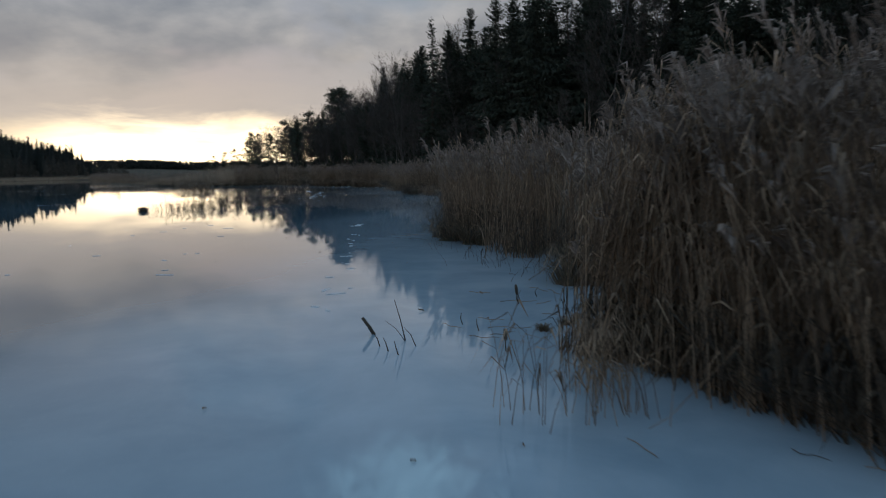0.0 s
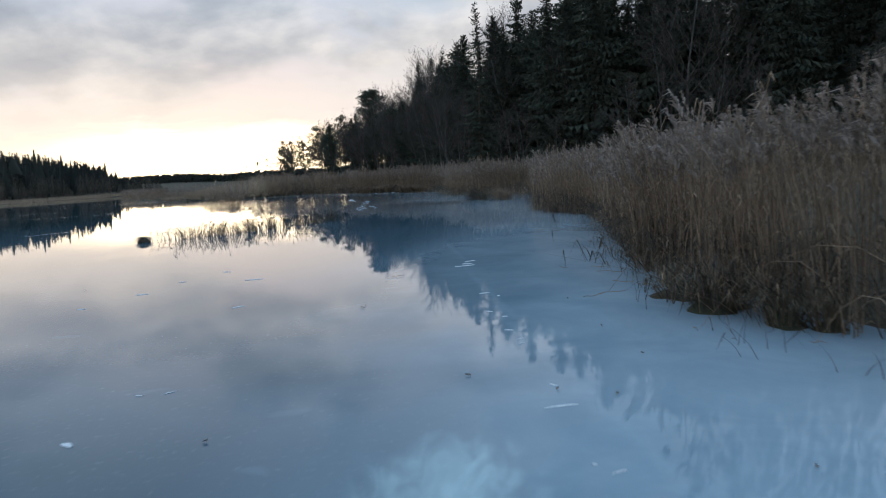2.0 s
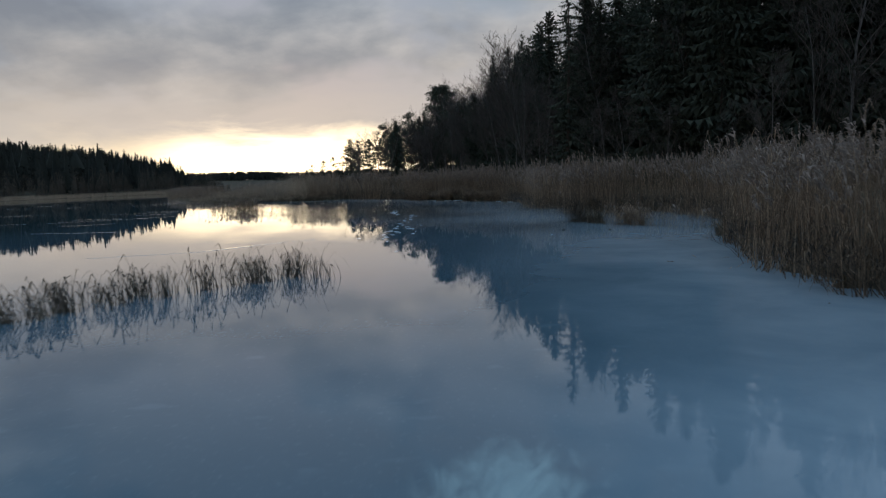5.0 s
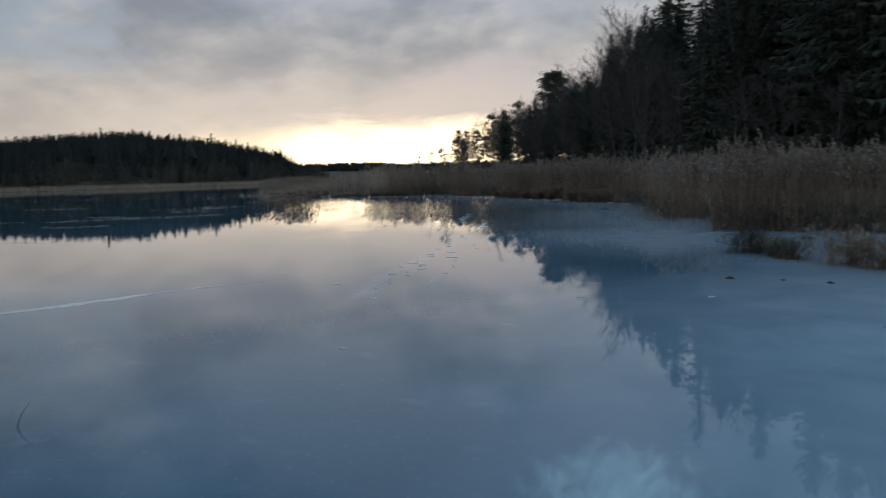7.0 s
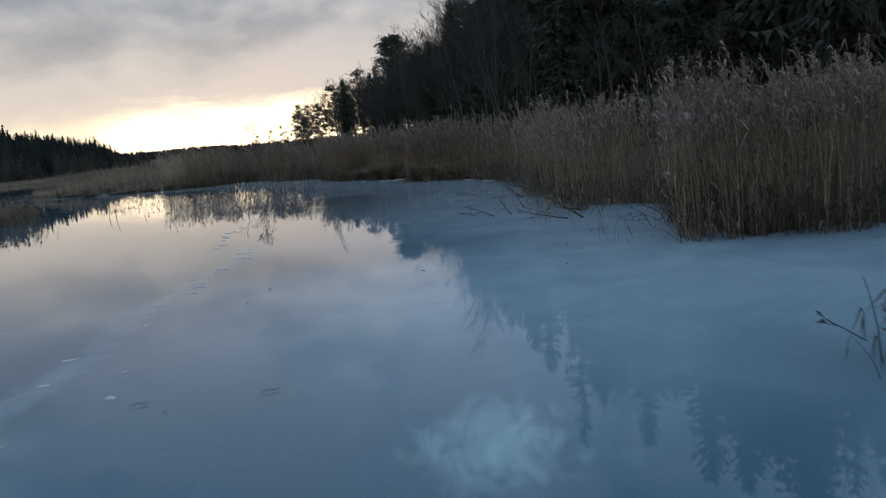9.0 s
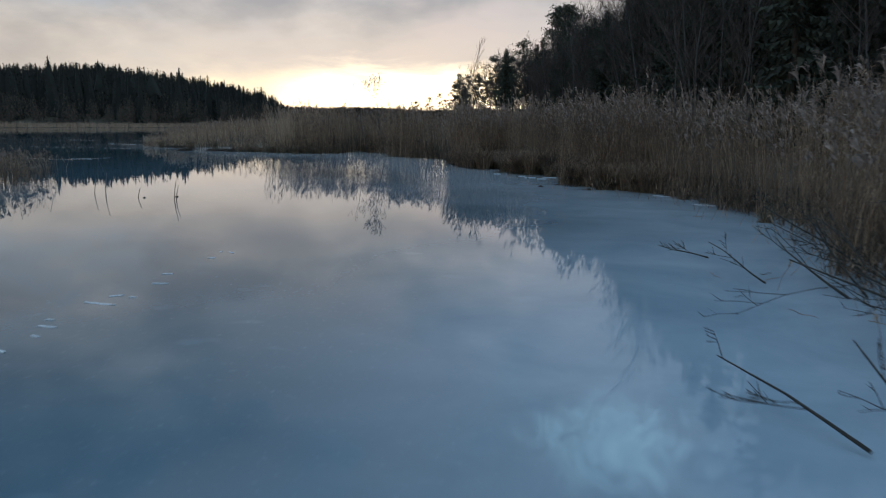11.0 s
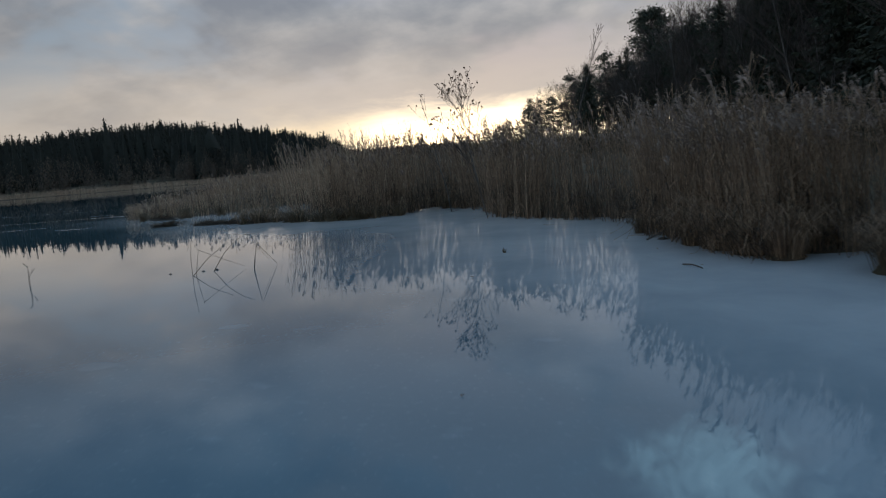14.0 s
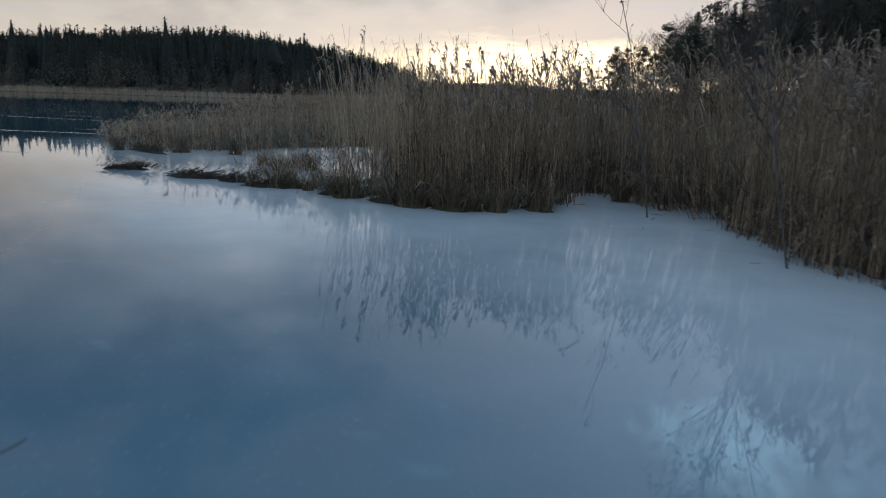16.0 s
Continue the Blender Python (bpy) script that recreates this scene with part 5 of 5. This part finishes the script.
def mud_mat(x, y, long, wide, turn, seed):
    """A flat dark raft of frozen reed litter with ragged edges and blades lying on it."""
    rng = np.random.default_rng(seed)
    base = tagged(new("litter_raft"), "flat dark raft of frozen reed litter in the ice", "litter", "litter rafts off the spit")
    m, g = Soup(), Soup()
    mound(m, rng, 0.5, 0.09, rings=6, sides=22)
    m.v[0][:, :2] *= np.array([long, wide])
    for k in range(190):
        q = rng.normal(0, 0.22, 2) * np.array([long, wide])
        a_, L = rng.normal(0, 0.7), rng.uniform(0.08, 0.26)
        d = np.array([math.cos(a_), math.sin(a_), rng.uniform(-0.1, 0.7)]) * L
        p = np.array([q[0], q[1], 0.05])
        g.tube([p, p + d * 0.5 + np.array([0, 0, 0.02]), p + d], [0.006, 0.005, 0.003], 3, cap=False)
    part("raft", m, peat_mat, base, smooth=True)
    tagged(part("litter", g, litter_shade_mat, base), kind="stuff")
    base.matrix_basis = pose(x, y, 0, 0, 0, turn)


mud_mat(-16.1, 54.5, 1.1, 0.5, 12, 901)
mud_mat(-15.3, 54.5, 0.8, 0.45, -20, 902)
mud_mat(-17.9, 54.75, 0.9, 0.22, 25, 903)
mud_mat(-14.2, 54.4, 1.3, 0.7, 20, 904)
mud_mat(-20.3, 57.9, 1.8, 0.4, -20, 905)
mud_mat(-15.9, 57.3, 1.6, 0.7, -10, 906)

for i, (x, y, r) in enumerate([(3.24, 12.27, 0.10), (3.9, 12.1, 0.06), (4.42, 11.85, 0.08), (0.76, 38.55, 0.12), (1.9, 38.0, 0.12), (0.3, 41.2, 0.07), (-0.05, 41.7, 0.06), (-2.75, 46.9, 0.12), (-6.9, 33.95, 0.06), (-6.4, 34.3, 0.07), (-9.98, 45.19, 0.055), (-9.8, 45.3, 0.065), (-10.47, 45.0, 0.05)]):
    clod(x, y, r, 600 + i, "dark peat clod frozen onto the ice")


def frost_marks():
    """Frozen scratches and ridges, little frosty blades standing proud of the ice."""
    rng = np.random.default_rng(123)
    shapes = []
    for k in range(3):
        s = Soup()
        L, W = (0.24, 0.15, 0.33)[k], (0.024, 0.026, 0.022)[k]
        v, t = [], []
        for i in range(7):
            f = i / 6
            w = W * math.sin(math.pi * (0.05 + 0.9 * f)) * rng.uniform(0.8, 1.2)
            off = 0.03 * math.sin(2.5 * f + k)
            v += [(L * (f - 0.5), off - w, 0.0), (L * (f - 0.5), off, 0.006), (L * (f - 0.5), off + w, 0.0)]
            if i:
                b = 3 * (i - 1)
                t += [(b, b + 3, b + 4), (b, b + 4, b + 1), (b + 1, b + 4, b + 5), (b + 1, b + 5, b + 2)]
        s.block(v, t)
        shapes.append(tagged(part("frost_ridge", s, ridge_mat, smooth=True), "small frozen ridge on the ice, painted white for its glint", "ice", "frozen tracks across the ice"))
    spots = []

    def trail(points, gap, jitter):
        for x, y in outline(points, gap):
            spots.append((x + rng.normal(0, jitter), y + rng.normal(0, jitter * 0.5)))

    trail([(0.40, -9.6), (0.28, -12.7), (0.12, -15.6), (0.05, -18.0), (-0.03, -20.0), (-0.3, -22.0)], 0.40, 0.07)
    trail([(-1.4, 24.0), (-1.45, 21.3), (-1.5, 19.2), (-1.55, 17.6), (-1.65, 16.3), (-1.6, 15.0), (-1.8, 13.4), (-1.9, 12.4)], 0.42, 0.06)
    trail([(-1.0, 16.8), (-1.3, 14.4), (-1.55, 12.8), (-1.7, 11.3), (-1.65, 10.4)], 0.36, 0.14)
    trail([(-1.4, 17.7), (-1.1, 13.8), (-1.6, 11.8)], 0.9, 0.2)
    trail([(-2.2, 23.8), (-2.35, 25.5), (-2.45, 27.0), (-2.6, 29.2)], 0.24, 0.04)
    trail([(-6.0, -14.0), (-4.5, -11.0), (-3.0, -9.0)], 1.0, 0.35)
    spots += [(-2.86, -12.94), (-2.76, -18.55), (-2.5, -18.43), (-5.6, -9.97), (-4.9, -11.7), (-3.9, -14.3), (-2.93, -16.3), (-2.64, -16.2), (-3.0, -10.4), (-3.9, -16.2), (-3.0, -17.1), (0.58, 2.74), (3.95, 2.1), (-2.4, 11.6), (-1.6, 12.2), (1.39, 8.3), (2.73, 10.7), (-1.08, 8.0), (-4.4, -16.0), (-5.0, -18.0)]
    for i, (x, y) in enumerate(spots):
        m = pose(x + rng.normal(0, 0.05), y + rng.normal(0, 0.16), 0.0015, 0, 0, rng.normal(8, 20))
        if i >= 3 and rng.random() < 0.3:
            continue
        if i < 3:
            shapes[i].matrix_basis = m
        else:
            c = copy_thing(shapes[rng.integers(3)], m)
            big = rng.choice([0.5, 0.8, 1.2])
            c.scale = (big * rng.uniform(0.3, 0.85), big * rng.uniform(0.4, 0.9), 1.0)


frost_marks()


def frost_line(points, width, seed, patchy=False):
    """A long healed crack, filled with white frost."""
    rng = np.random.default_rng(seed)
    pts = outline(points, 0.25)
    along = np.gradient(pts, axis=0)
    along /= np.linalg.norm(along, axis=1)[:, None]
    s, v, t = Soup(), [], []
    for i, (x, y) in enumerate(pts):
        w = width * math.sin(math.pi * (0.02 + 0.96 * i / (len(pts) - 1))) * rng.uniform(0.55, 1.3)
        if patchy:
            w *= max(0.03, math.sin(i * 0.9) * rng.uniform(0.3, 1.0))
        o = rng.normal(0, 0.02)
        ax, ay = -along[i][1], along[i][0]
        v += [(x + ax * (o - w), y + ay * (o - w), 0.001), (x + ax * o, y + ay * o, 0.004), (x + ax * (o + w), y + ay * (o + w), 0.001)]
        if i:
            b = 3 * (i - 1)
            t += [(b, b + 3, b + 4), (b, b + 4, b + 1), (b + 1, b + 4, b + 5), (b + 1, b + 5, b + 2)]
    s.block(v, t)
    tagged(part("frost_crack", s, crack_mat, smooth=True), "long white frozen crack across the ice", "ice", "frost-filled cracks in the ice")


frost_line([(-8.2, 8.6), (-6.8, 9.0), (-5.9, 9.3), (-5.4, 9.85), (-4.9, 10.6), (-4.3, 11.3), (-3.6, 11.9)], 0.11, 1)
frost_line([(-15.5, 18.9), (-14.1, 18.6), (-12.6, 18.3), (-10.8, 18.1)], 0.05, 2)
frost_line([(-19.5, 27.0), (-17.4, 28.6), (-15.6, 29.6), (-13.8, 31.2)], 0.10, 3)
frost_line([(-14.5, 6.9), (-13.4, 7.8), (-12.8, 9.0)], 0.04, 4)
frost_line([(-36.0, 59.5), (-29.0, 60.8), (-25.5, 62.0)], 0.16, 5)
frost_line([(-44.0, 69.0), (-37.6, 67.5), (-31.9, 68.4), (-29.0, 70.0)], 0.20, 6)
rngf = np.random.default_rng(44)
for k in range(34):
    x, y = -14 - 34 * rngf.random(), 18 + 62 * rngf.random()
    if ground_z(x, y) < -0.2:
        L = rngf.uniform(0.8, 4.0)
        frost_line([(x, y), (x + L * 0.5, y + rngf.normal(0, 0.25)), (x + L, y + rngf.normal(0, 0.5))], rngf.uniform(0.03, 0.10), 50 + k)


def ice_plates():
    """Thin white plates of shell ice along the shore."""
    rng = np.random.default_rng(222)
    for i, (x, y, L, W, turn) in enumerate([(0.35, 41.35, 0.5, 0.07, 10), (0.9, 41.55, 0.6, 0.06, 0), (1.3, 41.3, 0.4, 0.08, -10), (0.1, 41.8, 0.3, 0.05, 20), (0.7, 41.0, 0.35, 0.05, 5),
                                            (-0.7, 42.6, 0.35, 0.05, 0), (4.0, 35.3, 0.7, 0.06, -35), (3.4, 36.9, 0.6, 0.05, -30)]):
        s = Soup()
        k = 12
        L, W = L * 0.36, W * 0.55
        top = [(L * math.cos(a_) * rng.uniform(0.7, 1.1), W * math.sin(a_) * rng.uniform(0.7, 1.2)) for a_ in np.arange(k) * 2 * math.pi / k]
        v = [(x_, y_, 0.014) for x_, y_ in top] + [(x_ * 1.04, y_ * 1.08, 0.0) for x_, y_ in top] + [(0, 0, 0.016)]
        t = [(j, (j + 1) % k, 2 * k) for j in range(k)]
        for j in range(k):
            t += [(j, j + k, (j + 1) % k + k), (j, (j + 1) % k + k, (j + 1) % k)]
        s.block(v, t)
        ob = part("ice_plate", s, frost_mat)
        ob.matrix_basis = pose(x, y, max(0.002, ground_z(x, y)), 0, 0, turn)
        tagged(ob, "thin white plate of shell ice at the shore", "ice", "ice plates along the shore")


ice_plates()
